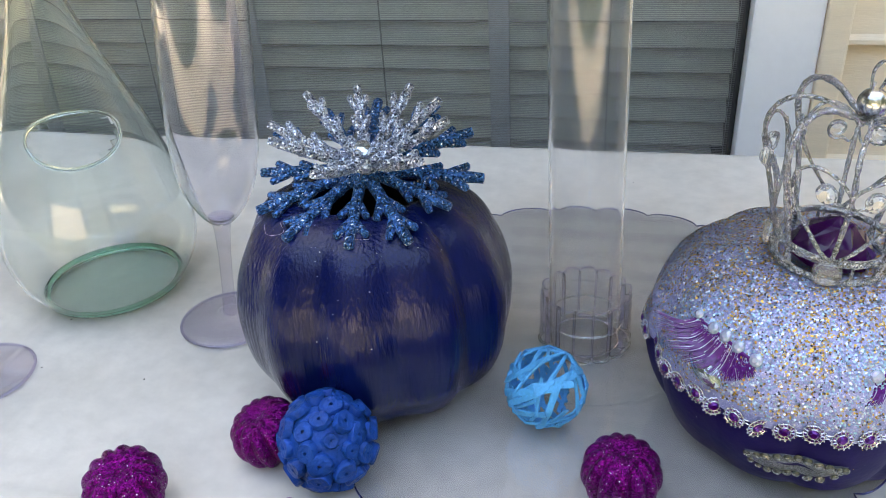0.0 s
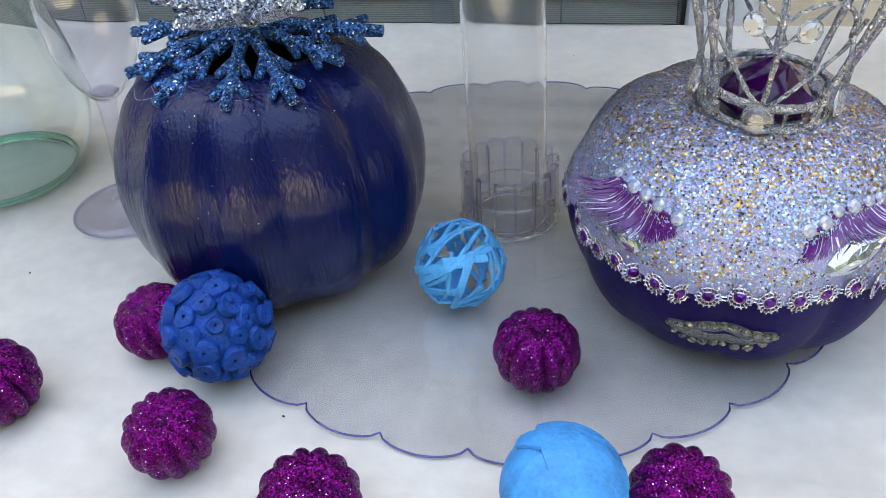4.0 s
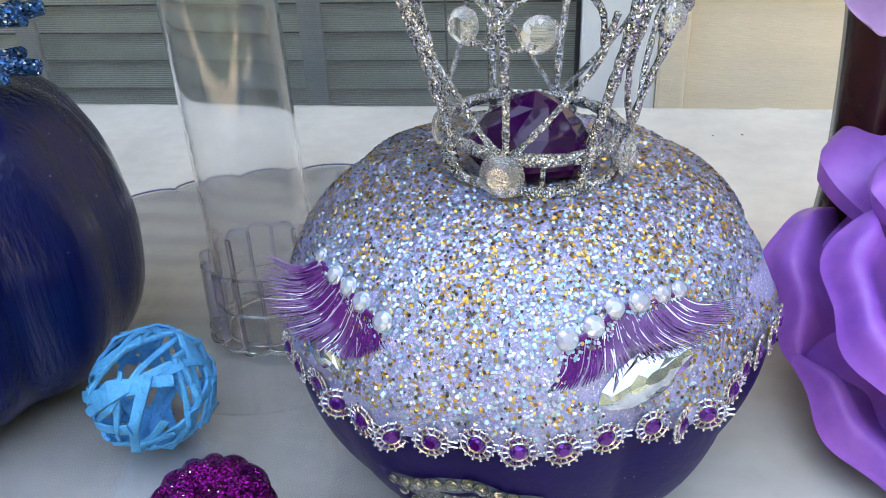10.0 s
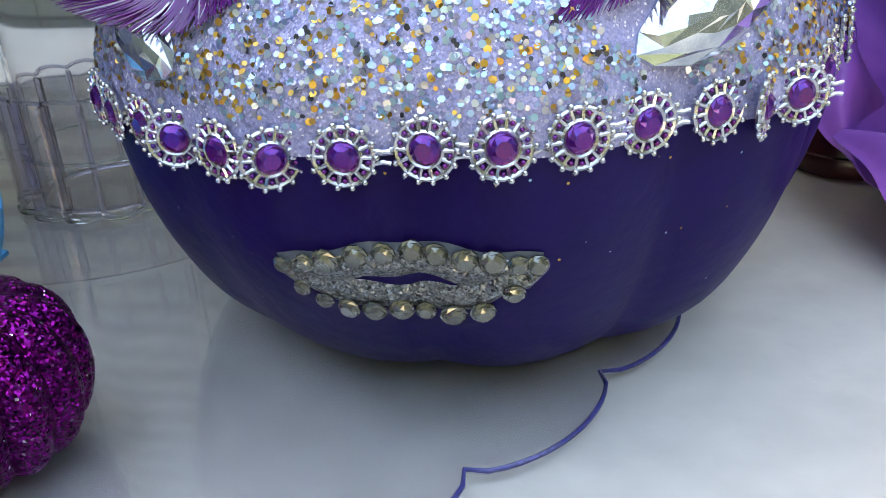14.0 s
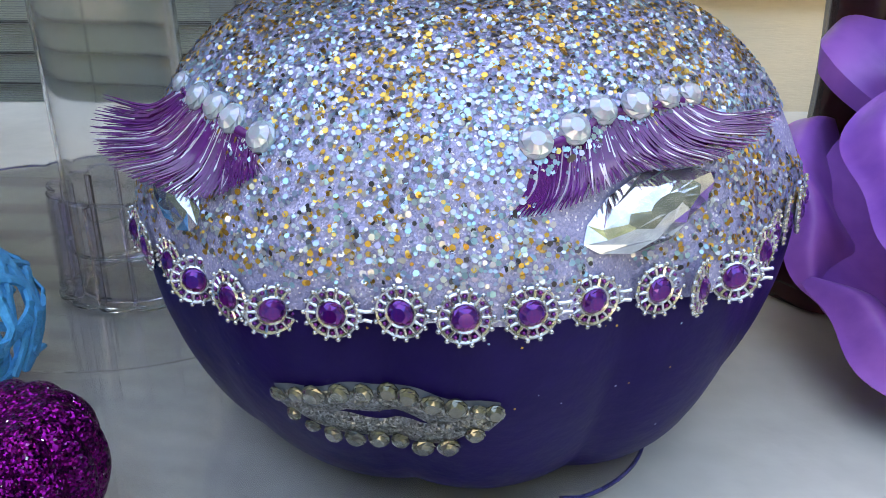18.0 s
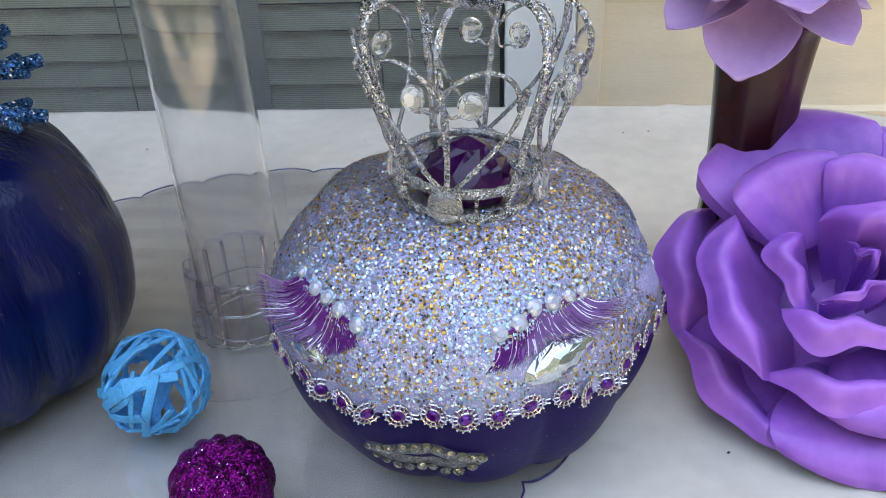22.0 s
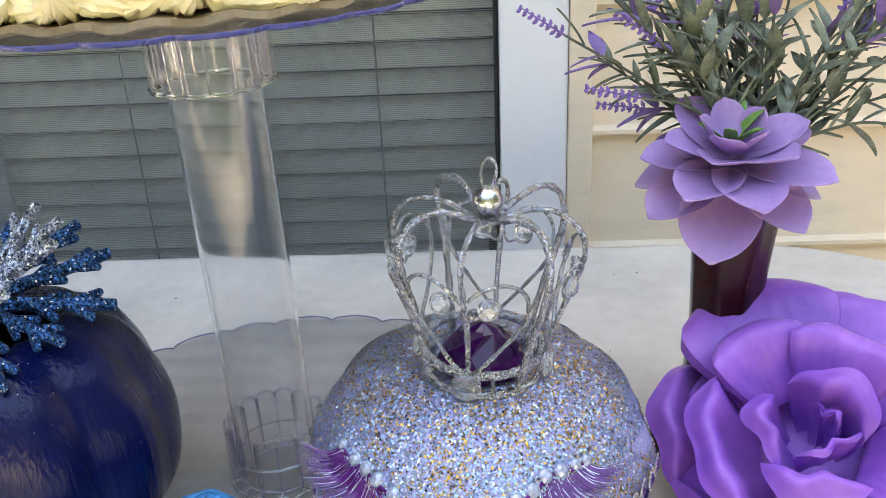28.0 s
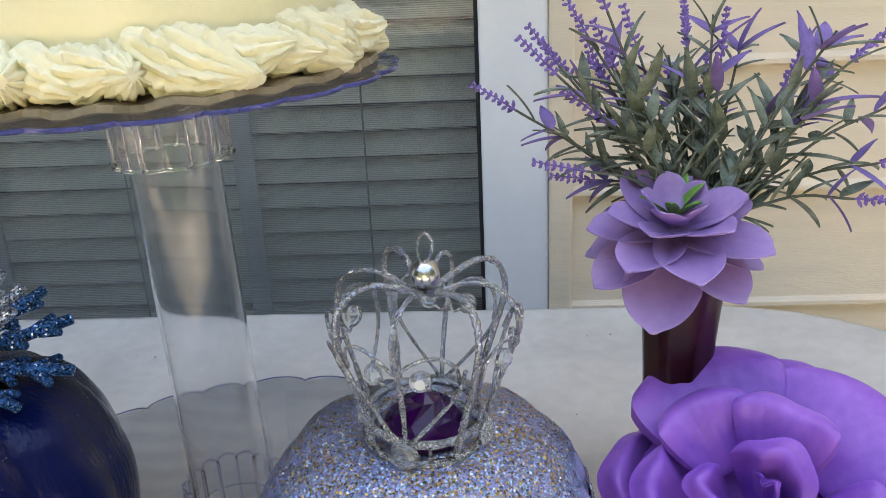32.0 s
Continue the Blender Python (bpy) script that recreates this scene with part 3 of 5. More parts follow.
def glitter_flakes(count, seed):
    """Loose flakes on the cap, in two heaps: gold-rich ones that gather on the crown and flanks, and pale ones whose
    blue at the front centre puts reflected sky into the colour.
    """
    rnd = random.Random(seed)
    heaps = ([], []), ([], [])
    made = 0
    while made < count:
        # even by area: slope-aware pick along the profile
        k = rnd.randrange(cut, len(prof) - 7)
        r, z = prof[k]
        ra, za = prof[k + 1]
        seg = math.hypot(ra - r, za - z)
        if rnd.random() > seg * r / 0.00028:
            continue
        t = rnd.random()
        z = z + (za - z) * t
        r = (r + (ra - r) * t)
        a = rnd.uniform(0, 2 * math.pi)
        if noise.noise((math.cos(a) * 3, math.sin(a) * 3, z * 40)) < -0.28 and z < 0.09:
            continue
        if z < 0.074 and rnd.random() < (0.074 - z) / 0.007:
            continue
        dr, dz = prof[k + 1][0] - prof[k][0], prof[k + 1][1] - prof[k][1]
        n = Vector((math.cos(a) * dz, math.sin(a) * dz, -dr)).normalized()
        n = (n + Vector((rnd.gauss(0, 0.30), rnd.gauss(0, 0.30), rnd.gauss(0, 0.30)))).normalized()
        s = n.orthogonal().normalized()
        q = n.cross(s)
        rr = r * 1.004 * pur_rib(a)
        p = Vector((rr * math.cos(a), rr * math.sin(a), z)) + n * rnd.uniform(0.0002, 0.0006)
        size = rnd.choice((0.00042, 0.0005, 0.0006, 0.0007))
        # front centre gets more pale flakes: the sky's reflection put into their colour
        flank = min(1.0, abs((math.degrees(a) - 262 + 180) % 360 - 180) / 80)
        gold = 0.28 + 0.55 * flank ** 2 + 0.5 * min(1, max(0, (z - 0.100) / 0.012)) + 1.1 * noise.noise((math.cos(a) * 3, math.sin(a) * 3, z * 38)) + (0.25 if z < 0.082 else 0)
        v, f = heaps[0 if rnd.random() < gold else 1]
        o = len(v)
        v += [tuple(p + s * (size * math.cos(radians(60 * i))) + q * (size * math.sin(radians(60 * i)))) for i in range(6)]
        f.append(tuple(range(o, o + 6)))
        made += 1
    return heaps


gold_heap, pale_heap = glitter_flakes(38000, 3)
tagged(obj("glitter", *gold_heap, M_FLAKE, purple, smooth=False), "loose gold, brown and silver hexagonal flakes", kind="stuff")
tagged(obj("glitter", *pale_heap, M_FLAKEI, purple, smooth=False), "loose pale blue and lilac hexagonal flakes", kind="stuff")

# trim of medallions round the middle
m_ring = []
for i in range(14):
    a = 2 * math.pi * i / 14
    m_ring.append(sweep([(0.0026 * math.cos(a), 0.0026 * math.sin(a), 0.0008), (0.0047 * math.cos(a), 0.0047 * math.sin(a), 0.0006)], 0.00036, 5))
    m_ring.append(moved(ball(0.00058, 6, 4), Matrix.Translation((0.0051 * math.cos(a), 0.0051 * math.sin(a), 0.0008))))
loop = [(0.0046 * math.cos(radians(15 * i)), 0.0046 * math.sin(radians(15 * i)), 0.0006) for i in range(25)]
m_ring.append(sweep(loop, 0.00042, 5, cap=False))
loop = [(0.0027 * math.cos(radians(24 * i)), 0.0027 * math.sin(radians(24 * i)), 0.0008) for i in range(16)]
m_ring.append(sweep(loop, 0.00042, 5, cap=False))
for s in (-1, 1):
    m_ring.append(sweep([(0.0046, 0.0011 * s, 0.0006), (0.0060, 0.0008 * s, 0.0004), (0.0073, 0.0010 * s, 0.0005)], 0.00034, 5))
med0 = gem0 = None
N_MED = 48
for k in range(N_MED):
    deg = -127.0 + 360 / N_MED * k
    deg += {1: 0.1, 2: 0.0, 3: 0.2, 4: 1.2, 5: 1.3, 6: 1.5, 7: 2.2, 8: 4.6, 9: 2.0, 10: 0.4, 11: 1.2, 12: 1.2, 13: 1.0}.get(k, 0)
    z = float(np.interp((deg + 135) % 360, (0, 16, 30, 39, 55, 62, 73, 78, 85, 92, 180, 300, 360), (0.0630, 0.0625, 0.0635, 0.0645, 0.0660, 0.0662, 0.0655, 0.0655, 0.0664, 0.0676, 0.067, 0.066, 0.0630)))
    yaw = {0: 38, 2: 42, 8: -4, 9: 26, 10: -30}.get(k, random.uniform(-9, 9))
    m = on_pur(deg, z, 0.0008 + 0.002 * abs(math.sin(radians(yaw)))) @ pose(0, 0, 0, random.uniform(-4, 4), yaw, random.uniform(-8, 8)) @ Matrix.Diagonal((1.1, 1.1, 1.1, 1))
    if med0 is None:
        med0 = obj("trim_medallion", *join(*m_ring), M_SBEAD, purple, "silver plastic medallion with a violet gem")
        gem0 = obj("gem", *cut_stone(0.0024, 0.0014, 10), M_PGEM, med0, smooth=False)
        gem0.location.z = 0.0006
        bead0 = obj("bead_ring", *join(*[moved(ball(0.0005, 6, 4), Matrix.Translation((0.0039 * math.cos(2 * math.pi * (i + 0.5) / 14), 0.0039 * math.sin(2 * math.pi * (i + 0.5) / 14), 0.0006))) for i in range(14)]), M_PGEM, med0, "ring of tiny magenta beads")
        med0.matrix_basis = m
    else:
        md = new("trim_medallion", med0.data)
        md.parent, md.matrix_basis = purple, m
        g = new("gem", gem0.data)
        g.parent, g.location.z = md, 0.0006
        g = new("bead_ring", bead0.data)
        g.parent = md


def lash(beads, tips, side, seed):
    """A false lash: a row of opal stones and a fan of hairs. beads, tips: (degrees, z, lift) along the lid and at the hair ends."""
    rnd = random.Random(seed)
    ln = spline(beads, 60)
    tn = spline(tips, 60)
    hairs, pale = [], []
    for i in range(280):
        u = rnd.random()
        a, b = ln[int(u * 60)], tn[min(60, max(0, int((u + rnd.gauss(0, 0.025)) * 60)))]
        p0 = on_pur(a[0], a[1], 0.0006).translation
        p2 = on_pur(b[0], b[1], b[2] * rnd.uniform(0.75, 1.1)).translation
        mid = on_pur(a[0] + (b[0] - a[0]) * 0.38, a[1] + (b[1] - a[1]) * 0.62, 0.0006 + b[2] * 0.22).translation
        line = spline([p0, mid, p2], 8)
        w = rnd.uniform(0.00022, 0.00036)
        piece = sweep(line, [w * (1 - 0.75 * (j / 8) ** 2) for j in range(9)], 4)
        (pale if i % 10 == 0 else hairs).append(piece)
    rows = []
    for j in range(0, 61, 3):
        a, b = ln[j], tn[j]
        p0 = on_pur(a[0], a[1], 0.0005).translation
        p2 = on_pur(b[0], b[1], b[2] * 0.85).translation
        mid = on_pur(a[0] + (b[0] - a[0]) * 0.38, a[1] + (b[1] - a[1]) * 0.62, 0.0004 + b[2] * 0.2).translation
        rows.append([tuple(q) for q in spline([p0, mid, p2], 10)[:8 + (j // 3) % 2]][:8])
    sheet = grid(rows)
    band = [on_pur(p[0], p[1], 0.0007).translation for p in ln[::3]]
    base = obj("eyelash", *sweep(band, 0.0011, 6, 0.6), M_LASH, purple, "long purple false lash with opal stones")
    obj("lash_sheet", *sheet, M_LASH, base, "dense purple root of the lash")
    tagged(obj("lash_hair", *join(*hairs), M_LASH, base), "fan of fine purple hairs", kind="stuff")
    tagged(obj("silver_hair", *join(*pale), M_LASHW, base), "single silver hairs", kind="stuff")
    return base


st = cut_stone(0.0033, 0.0026, 11, 0.42)
opal = None
LEFT = [(-145.7, 0.0988), (-136.9, 0.0974), (-131.2, 0.0966), (-125.0, 0.0955), (-117.4, 0.0938)]
RIGHT = [(-79.1, 0.0952), (-73.2, 0.0966), (-67.5, 0.0989), (-61.6, 0.0996), (-56.2, 0.1007), (-51.6, 0.1006)]
for beads, tips, seed in ((LEFT, [(-158, 0.088, 0.014), (-146, 0.082, 0.013), (-135, 0.079, 0.010), (-124, 0.080, 0.005), (-115, 0.088, 0.0015)], 4),
                          (RIGHT, [(-83.5, 0.083, 0.001), (-77, 0.0835, 0.003), (-68, 0.0865, 0.006), (-58, 0.088, 0.008), (-49, 0.0905, 0.010), (-42, 0.0935, 0.010)], 5)):
    base = lash([(d, z - 0.001, 0) for d, z in beads], tips, 0, seed)
    for d, z in beads:
        if opal is None:
            opal = obj("opal_stone", *st, M_OPAL, base, smooth=False)
            ob = opal
        else:
            ob = new("opal_stone", opal.data)
            ob.parent = base
        s = 1.05 if abs(d + 98) < 40 else 0.85
        ob.matrix_basis = on_pur(d, z, 0.0008) @ Matrix.Diagonal((s, s, s, 1))


def marquise(a, b, h):
    n = 12
    rows = []
    for s, z, o in ((1, 0, 0), (1, 0.2 * h, 0), (0.80, 0.55 * h, 0.5), (0.52, 0.85 * h, 0), (0.24, h, 0.5)):
        rows.append([(a * s * math.cos(t), b * s * math.sin(t) * abs(math.sin(t)) ** 0.25, z) for t in [2 * math.pi * (i + o) / n for i in range(n)]])
    v, f = grid(rows, closed_u=True)
    f.append(tuple(4 * n + i for i in range(n)))
    return v, f


ob = obj("tear_gem", *marquise(0.0185, 0.0072, 0.0052), M_TEAR, purple, "clear marquise-cut gem under the lash", smooth=False)
ob.matrix_basis = on_pur(-62.5, 0.0815, 0.0005) @ pose(0, 0, 0, 0, 0, 16)
ob = obj("tear_gem", *marquise(0.0125, 0.0066, 0.0045), M_TEAR, purple, "clear marquise-cut gem under the lash", smooth=False)
ob.matrix_basis = on_pur(-133.5, 0.0785, 0.0005) @ pose(0, 0, 0, 0, 0, -20)

rnd = random.Random(77)
v, f = [], []
for k in range(230):
    m = on_pur(rnd.uniform(-175, -5), 0.008 + 0.058 * rnd.random() ** 0.8, 0.0002)
    s = rnd.choice((0.00014, 0.0002, 0.0003))
    o = len(v)
    v += [tuple(m @ Vector((s * math.cos(radians(60 * i)), s * math.sin(radians(60 * i)), 0))) for i in range(6)]
    f.append(tuple(range(o, o + 6)))
tagged(obj("stray_glitter", v, f, M_FLAKE, purple, smooth=False), "single stray flakes on the purple paint", kind="stuff")

# jewelled mouth
UP = [(-114.3, 0.0393), (-111.0, 0.0411), (-108.3, 0.0425), (-104.7, 0.0440), (-101.5, 0.0445), (-98.4, 0.0446), (-95.5, 0.0445), (-92.2, 0.0438), (-89.1, 0.0434), (-86.3, 0.0428), (-84.2, 0.0422)]
LO = [(-112.8, 0.0352), (-110.2, 0.0326), (-107.2, 0.0310), (-104.0, 0.0306), (-100.7, 0.0304), (-97.6, 0.0297), (-93.9, 0.0299), (-90.2, 0.0314), (-86.6, 0.0364)]
UP = [(d, 0.0446 - 0.75 * (0.0446 - z)) for d, z in UP]
lip_pts = []
for u in range(25):
    d = -115 + 31.5 * u / 24
    zu = float(np.interp(d, [p[0] for p in UP], [p[1] for p in UP])) + 0.0004
    zl = float(np.interp(d, [p[0] for p in LO], [p[1] for p in LO]))
    if u in (0, 24):
        zl = zu - 0.0035
    zm = (zu + zl) / 2 + 0.0006 * math.sin(u)
    gap = max(0.0, 1 - abs((d + 99.2) / 6.5)) ** 0.7 * 0.0013
    lip_pts.append((d, zu, zl, zm + gap, zm - gap))
for nm, i0, i1 in (("upper_lip", 1, 3), ("lower_lip", 4, 2)):
    rows = []
    for p in lip_pts:
        za, zb = p[i0], p[i1]
        rows.append([on_pur(p[0], za + (zb - za) * w, 0.0004 + 0.0009 * math.sin(math.pi * w)).translation for w in (0, 0.2, 0.4, 0.6, 0.8, 1)])
    obj(nm, *grid(rows), M_GREYG, purple, "pewter glitter lip edged with smoky stones")
rows = [[on_pur(p[0], p[1] + 0.0015 + 0.0005 * math.sin(i * 0.9), 0.0006).translation, on_pur(p[0], p[1] - 0.003, 0.0006).translation] for i, p in enumerate(lip_pts)]
obj("lip_backing", *grid(rows), M_FELT, purple)
smoke = None
for d, z in UP + LO:
    if smoke is None:
        smoke = obj("smoky_stone", *cut_stone(0.0025, 0.0016, 10, 0.55), M_SMOKE, purple, smooth=False)
        ob = smoke
    else:
        ob = new("smoky_stone", smoke.data)
        ob.parent = purple
    s = random.uniform(0.85, 1.08) * (0.85 if abs(d + 99) > 11 else 1)
    ob.matrix_basis = on_pur(d, z, 0.0012) @ pose(0, 0, 0, random.uniform(-8, 8), random.uniform(-8, 8), random.uniform(0, 60)) @ Matrix.Diagonal((s, s, s, 1))

# blue pumpkin
BLU = (-0.1427, -0.0384, T + 0.0035)
BZ = [0, 0.003, 0.010, 0.02, 0.035, 0.055, 0.075, 0.095, 0.11, 0.12, 0.128, 0.134, 0.137, 0.136, 0.126]
BR = [0.034, 0.055, 0.070, 0.079, 0.0855, 0.0885, 0.0885, 0.084, 0.0775, 0.072, 0.0645, 0.054, 0.043, 0.036, 0.033]
blue = thing("blue_pumpkin", "glossy navy painted pumpkin with brush streaks and an open top", "pumpkin", pose(*BLU))
bprof = pumpkin_profile(BZ, BR, 54)
blue_rib = ribs(11, 0.08, 11, 1.15)
obj("shell", *lathe(bprof, 144, blue_rib), M_BLUE, blue)
inner = [(0.033, 0.126), (0.034, 0.10), (0.05, 0.07), (0.04, 0.03), (0.001, 0.02)]
# inner wall below the open top, coloured near black
obj("hollow", *lathe(inner, 48, blue_rib), M_BLACK, blue, "black hollow under the snowflake")


rnd = random.Random(21)
v, f = [], []
for k in range(140):
    a, kk = rnd.uniform(0, 2 * math.pi), rnd.randrange(24, 48)
    r, z = bprof[kk]
    r *= blue_rib(a)
    n = Vector((math.cos(a), math.sin(a), 0.9)).normalized()
    s = n.orthogonal().normalized() * rnd.uniform(0.0002, 0.0004)
    q = n.cross(s)
    p = Vector((r * math.cos(a), r * math.sin(a), z)) + n * 0.0003
    f.append(tuple(range(len(v), len(v) + 4)))
    v += [tuple(p + s), tuple(p + q), tuple(p - s), tuple(p - q)]
tagged(obj("stray_glitter", v, f, M_SNOWS, blue, smooth=False), "single silver flakes fallen on the blue paint", kind="stuff")
for pts in ([(-0.052, -0.040, 0.131), (-0.046, -0.050, 0.1295), (-0.036, -0.050, 0.1315), (-0.040, -0.043, 0.134)], [(0.001, -0.056, 0.1350), (0.010, -0.058, 0.1345), (0.018, -0.056, 0.1340)]):
    obj("glue_thread", *sweep(spline(pts, 16), 0.00006, 5), M_LASHW, blue, "fine white thread of glue")


def snow_arm(length, r, curve):
    """The rod of one snowflake arm along +x, bending up by curve."""
    pts = [(length * u, 0, curve * length * u ** 1.4) for u in (0, 0.3, 0.6, 0.85, 0.97, 1)]
    return sweep(spline(pts, 12), [r * (1.15 - 0.3 * i / 12) if i < 12 else r * 0.4 for i in range(13)], 7)


def snow_twig(length, r, curve):
    return sweep([(0, 0, 0), (length * 0.5, 0, curve * length * 0.4), (length * 0.93, 0, curve * length * 0.85), (length, 0, curve * length * 0.9)], [r, r * 0.9, r * 0.75, r * 0.3], 6)


def snowflake(name, label, at, arms, length, r, curve, mat, seed, hub, jitter=0.0, pairs=((1, 0.40), (2, 0.66))):
    t = thing(name, label, "ornament", at)
    rnd = random.Random(seed)
    arm_me = obj("arm", *snow_arm(length, r, curve), mat)
    twigs = [obj("twig", *snow_twig(length * ln, r * 0.9, curve), mat) for ln in (0.24, 0.24, 0.2)]
    made = [arm_me.data] + [q.data for q in twigs]
    for q in [arm_me] + twigs:
        bpy.data.objects.remove(q)
    for k in range(arms):
        o = new("arm", made[0])
        o.parent = t
        sc = rnd.uniform(0.9, 1.06)
        o.matrix_basis = pose(0, 0, 0, 0, 0, 360 / arms * k + rnd.uniform(-4, 4)) @ pose(0, 0, 0, 0, rnd.uniform(-jitter, jitter), 0) @ Matrix.Diagonal((sc, sc, sc, 1))
        for q, u in pairs:
            for sgn in (-1, 1):
                w = new("twig", made[1 + q - 1])
                w.parent = o
                w.matrix_basis = pose(length * u, 0, curve * length * u ** 1.4, 0, -math.degrees(math.atan(1.4 * curve * u ** 0.4)) * 0.7, sgn * rnd.uniform(27, 40))
    obj("hub", *ball(hub, 16, 8, 0.45), mat, t)
    for k in range(6):
        o = new("inner_twig", made[1])
        o.parent = t
        o.matrix_basis = pose(0, 0, 0.003, 0, -18, 60 * k + 30) @ Matrix.Diagonal((1.05, 1, 1, 1))
    return t


snowflake("snowflake_ornament", "blue glittered snowflake lying on the pumpkin top", pose(-0.1427, -0.0400, T + 0.1545, 18, 1, 4), 12, 0.0705, 0.0036, -0.05, M_SNOWB, 20, 0.016, 4, ((1, 0.44), (2, 0.68)))
sf = snowflake("snowflake_ornament", "silver glittered snowflake with a clear gem on the blue one", pose(-0.1408, -0.0420, T + 0.1610, 8, 2, 0), 10, 0.0555, 0.0031, 0.50, M_SNOWS, 40, 0.013, 4)
g = obj("gem", *cut_stone(0.0076, 0.0045, 12), M_TEAR, sf, "clear round gem", smooth=False)
g.location.z = 0.0075


# ---- cake stand ----
PLC = (-0.008, 0.012)


def scallop(cusp, outer, n=28, phase=-90.3, steps=14):
    """The outline of a scalloped plate: lobes between sharp notches."""
    out = []
    for k in range(n):
        for s in range(steps):
            u = s / steps
            a = radians(phase + 360 / n * (k + u))
            r = cusp + (outer - cusp) * math.sin(math.pi * u) ** 0.55
            out.append((r * math.cos(a), r * math.sin(a)))
    return out


def plate(z, cusp, outer, n, phase, parent, well):
    ol = scallop(cusp, outer, n, phase)
    k = len(ol)
    rows = []
    for s, dz in ((0.0005, 0), (well / outer * 0.97, 0), (well / outer, 0.0006), (well / outer * 1.04, 0), (0.7, 0), (0.97, 0), (1.0, 0.0004)):
        rows.append([(x * s if s > 0.9 else outer * s * math.cos(math.atan2(y, x)), y * s if s > 0.9 else outer * s * math.sin(math.atan2(y, x)), z + 0.0024 + dz) for x, y in ol])
    rows.append([(x, y, z + 0.0004) for x, y in ol])
    rows.append([(x * 0.97, y * 0.97, z) for x, y in ol])
    rows.append([(x * 0.0005, y * 0.0005, z) for x, y in ol])
    p = obj("plate", *grid(rows, closed_u=True), M_ACRYLP, parent, "clear scalloped acrylic plate", smooth=False)
    line = [(x * 1.001, y * 1.001, z + 0.0016) for x, y in ol]
    obj("plate_rim", *sweep(line + line[:1], 0.0011 if z > 0.1 else 0.00055, 6, cap=False), M_RIM, p, "violet-blue edge of the acrylic")
    return p


stand = thing("cake_stand", "clear acrylic cake stand with scalloped plates and a tube pillar", "cake stand", pose(PLC[0], PLC[1], T + 0.0018))
plate(0.0, 0.1985, 0.2065, 28, -90.3, stand, 0.075)


def collar(z0, z1, r, parent, rib_mat):
    """A fluted ring of clear acrylic that holds the tube."""
    n = 14
    st = 12

    def rad(a):
        u = (a / (2 * math.pi) * n) % 1
        return r * (1 - 0.075 * (0.5 + 0.5 * math.cos(2 * math.pi * u)) ** 3)
    rows = []
    m = n * st
    for rr, z, flute in ((r, z0, 1), (r, z0 + 0.002, 1), (r * 0.99, z1 - 0.003, 1), (r * 0.965, z1, 1), (0.0268, z1, 0)):
        rows.append([((rad(2 * math.pi * i / m) * rr / r if flute else rr) * math.cos(2 * math.pi * i / m), (rad(2 * math.pi * i / m) * rr / r if flute else rr) * math.sin(2 * math.pi * i / m),
                      z + (0.0012 * abs(math.sin(math.pi * n * i / m)) if z == z1 else 0)) for i in range(m)])
    c = obj("collar", *grid(rows, closed_u=True), M_ACRYL, parent, "fluted clear collar")
    rib = None
    for k in range(n):
        if rib is None:
            rib = obj("flute_rib", *box(0.0262, -0.0007, z0 + 0.001, r * 0.925, 0.0007, z1 - 0.001, 0.0003), rib_mat, c, "lavender clear rib")
            o = rib
        else:
            o = new("flute_rib", rib.data)
            o.parent = c
        o.matrix_basis = pose(0, 0, 0, 0, 0, 360 / n * k)
    obj("top_edge", *sweep([(rad(2 * math.pi * i / m) * 0.965 * math.cos(2 * math.pi * i / m), rad(2 * math.pi * i / m) * 0.965 * math.sin(2 * math.pi * i / m), z1 + 0.0012 * abs(math.sin(math.pi * n * i / m))) for i in range(m + 1)], 0.0007, 6, cap=False), rib_mat, c, "lavender clear edge")
    obj("bottom_edge", *sweep([(rad(2 * math.pi * i / m) * math.cos(2 * math.pi * i / m), rad(2 * math.pi * i / m) * math.sin(2 * math.pi * i / m), z0 + 0.001) for i in range(m + 1)], 0.0011, 6, cap=False), M_GLASSRIM, c, "bright lower edge of the collar")
    return c


collar(0.0030, 0.0425, 0.0320, stand, M_LAVRIM)
tube = [(0.0246, 0.0034), (0.0246, 0.288), (0.0232, 0.288), (0.0232, 0.0034)]
lean = pose(0, 0, 0, 0, -1.2, 0)
pillar = obj("pillar_tube", *grid([[(r * math.cos(2 * math.pi * i / 96), r * math.sin(2 * math.pi * i / 96), z) for i in range(96)] for r, z in tube], closed_u=True, closed_v=True), M_TUBE, stand, "hollow clear tube")
pillar.matrix_basis = lean
obj("inner_step", *sweep([(0.0268 * math.cos(radians(5 * i)), 0.0268 * math.sin(radians(5 * i)), 0.0215) for i in range(73)], 0.0007, 6, cap=False), M_GLASSRIM, stand, "bright step inside the collar")
obj("tube_edge", *sweep([(0.0239 * math.cos(radians(5 * i)), 0.0239 * math.sin(radians(5 * i)), 0.0042) for i in range(73)], 0.0008, 6, cap=False), M_LAVRIM, stand, "lower edge of the tube")
collar(0.2515, 0.292, 0.0325, stand, M_RIMC).matrix_basis = lean
UPZ = 0.2925
plate(UPZ, 0.121, 0.1265, 22, 4, stand, 0.05).matrix_basis = lean

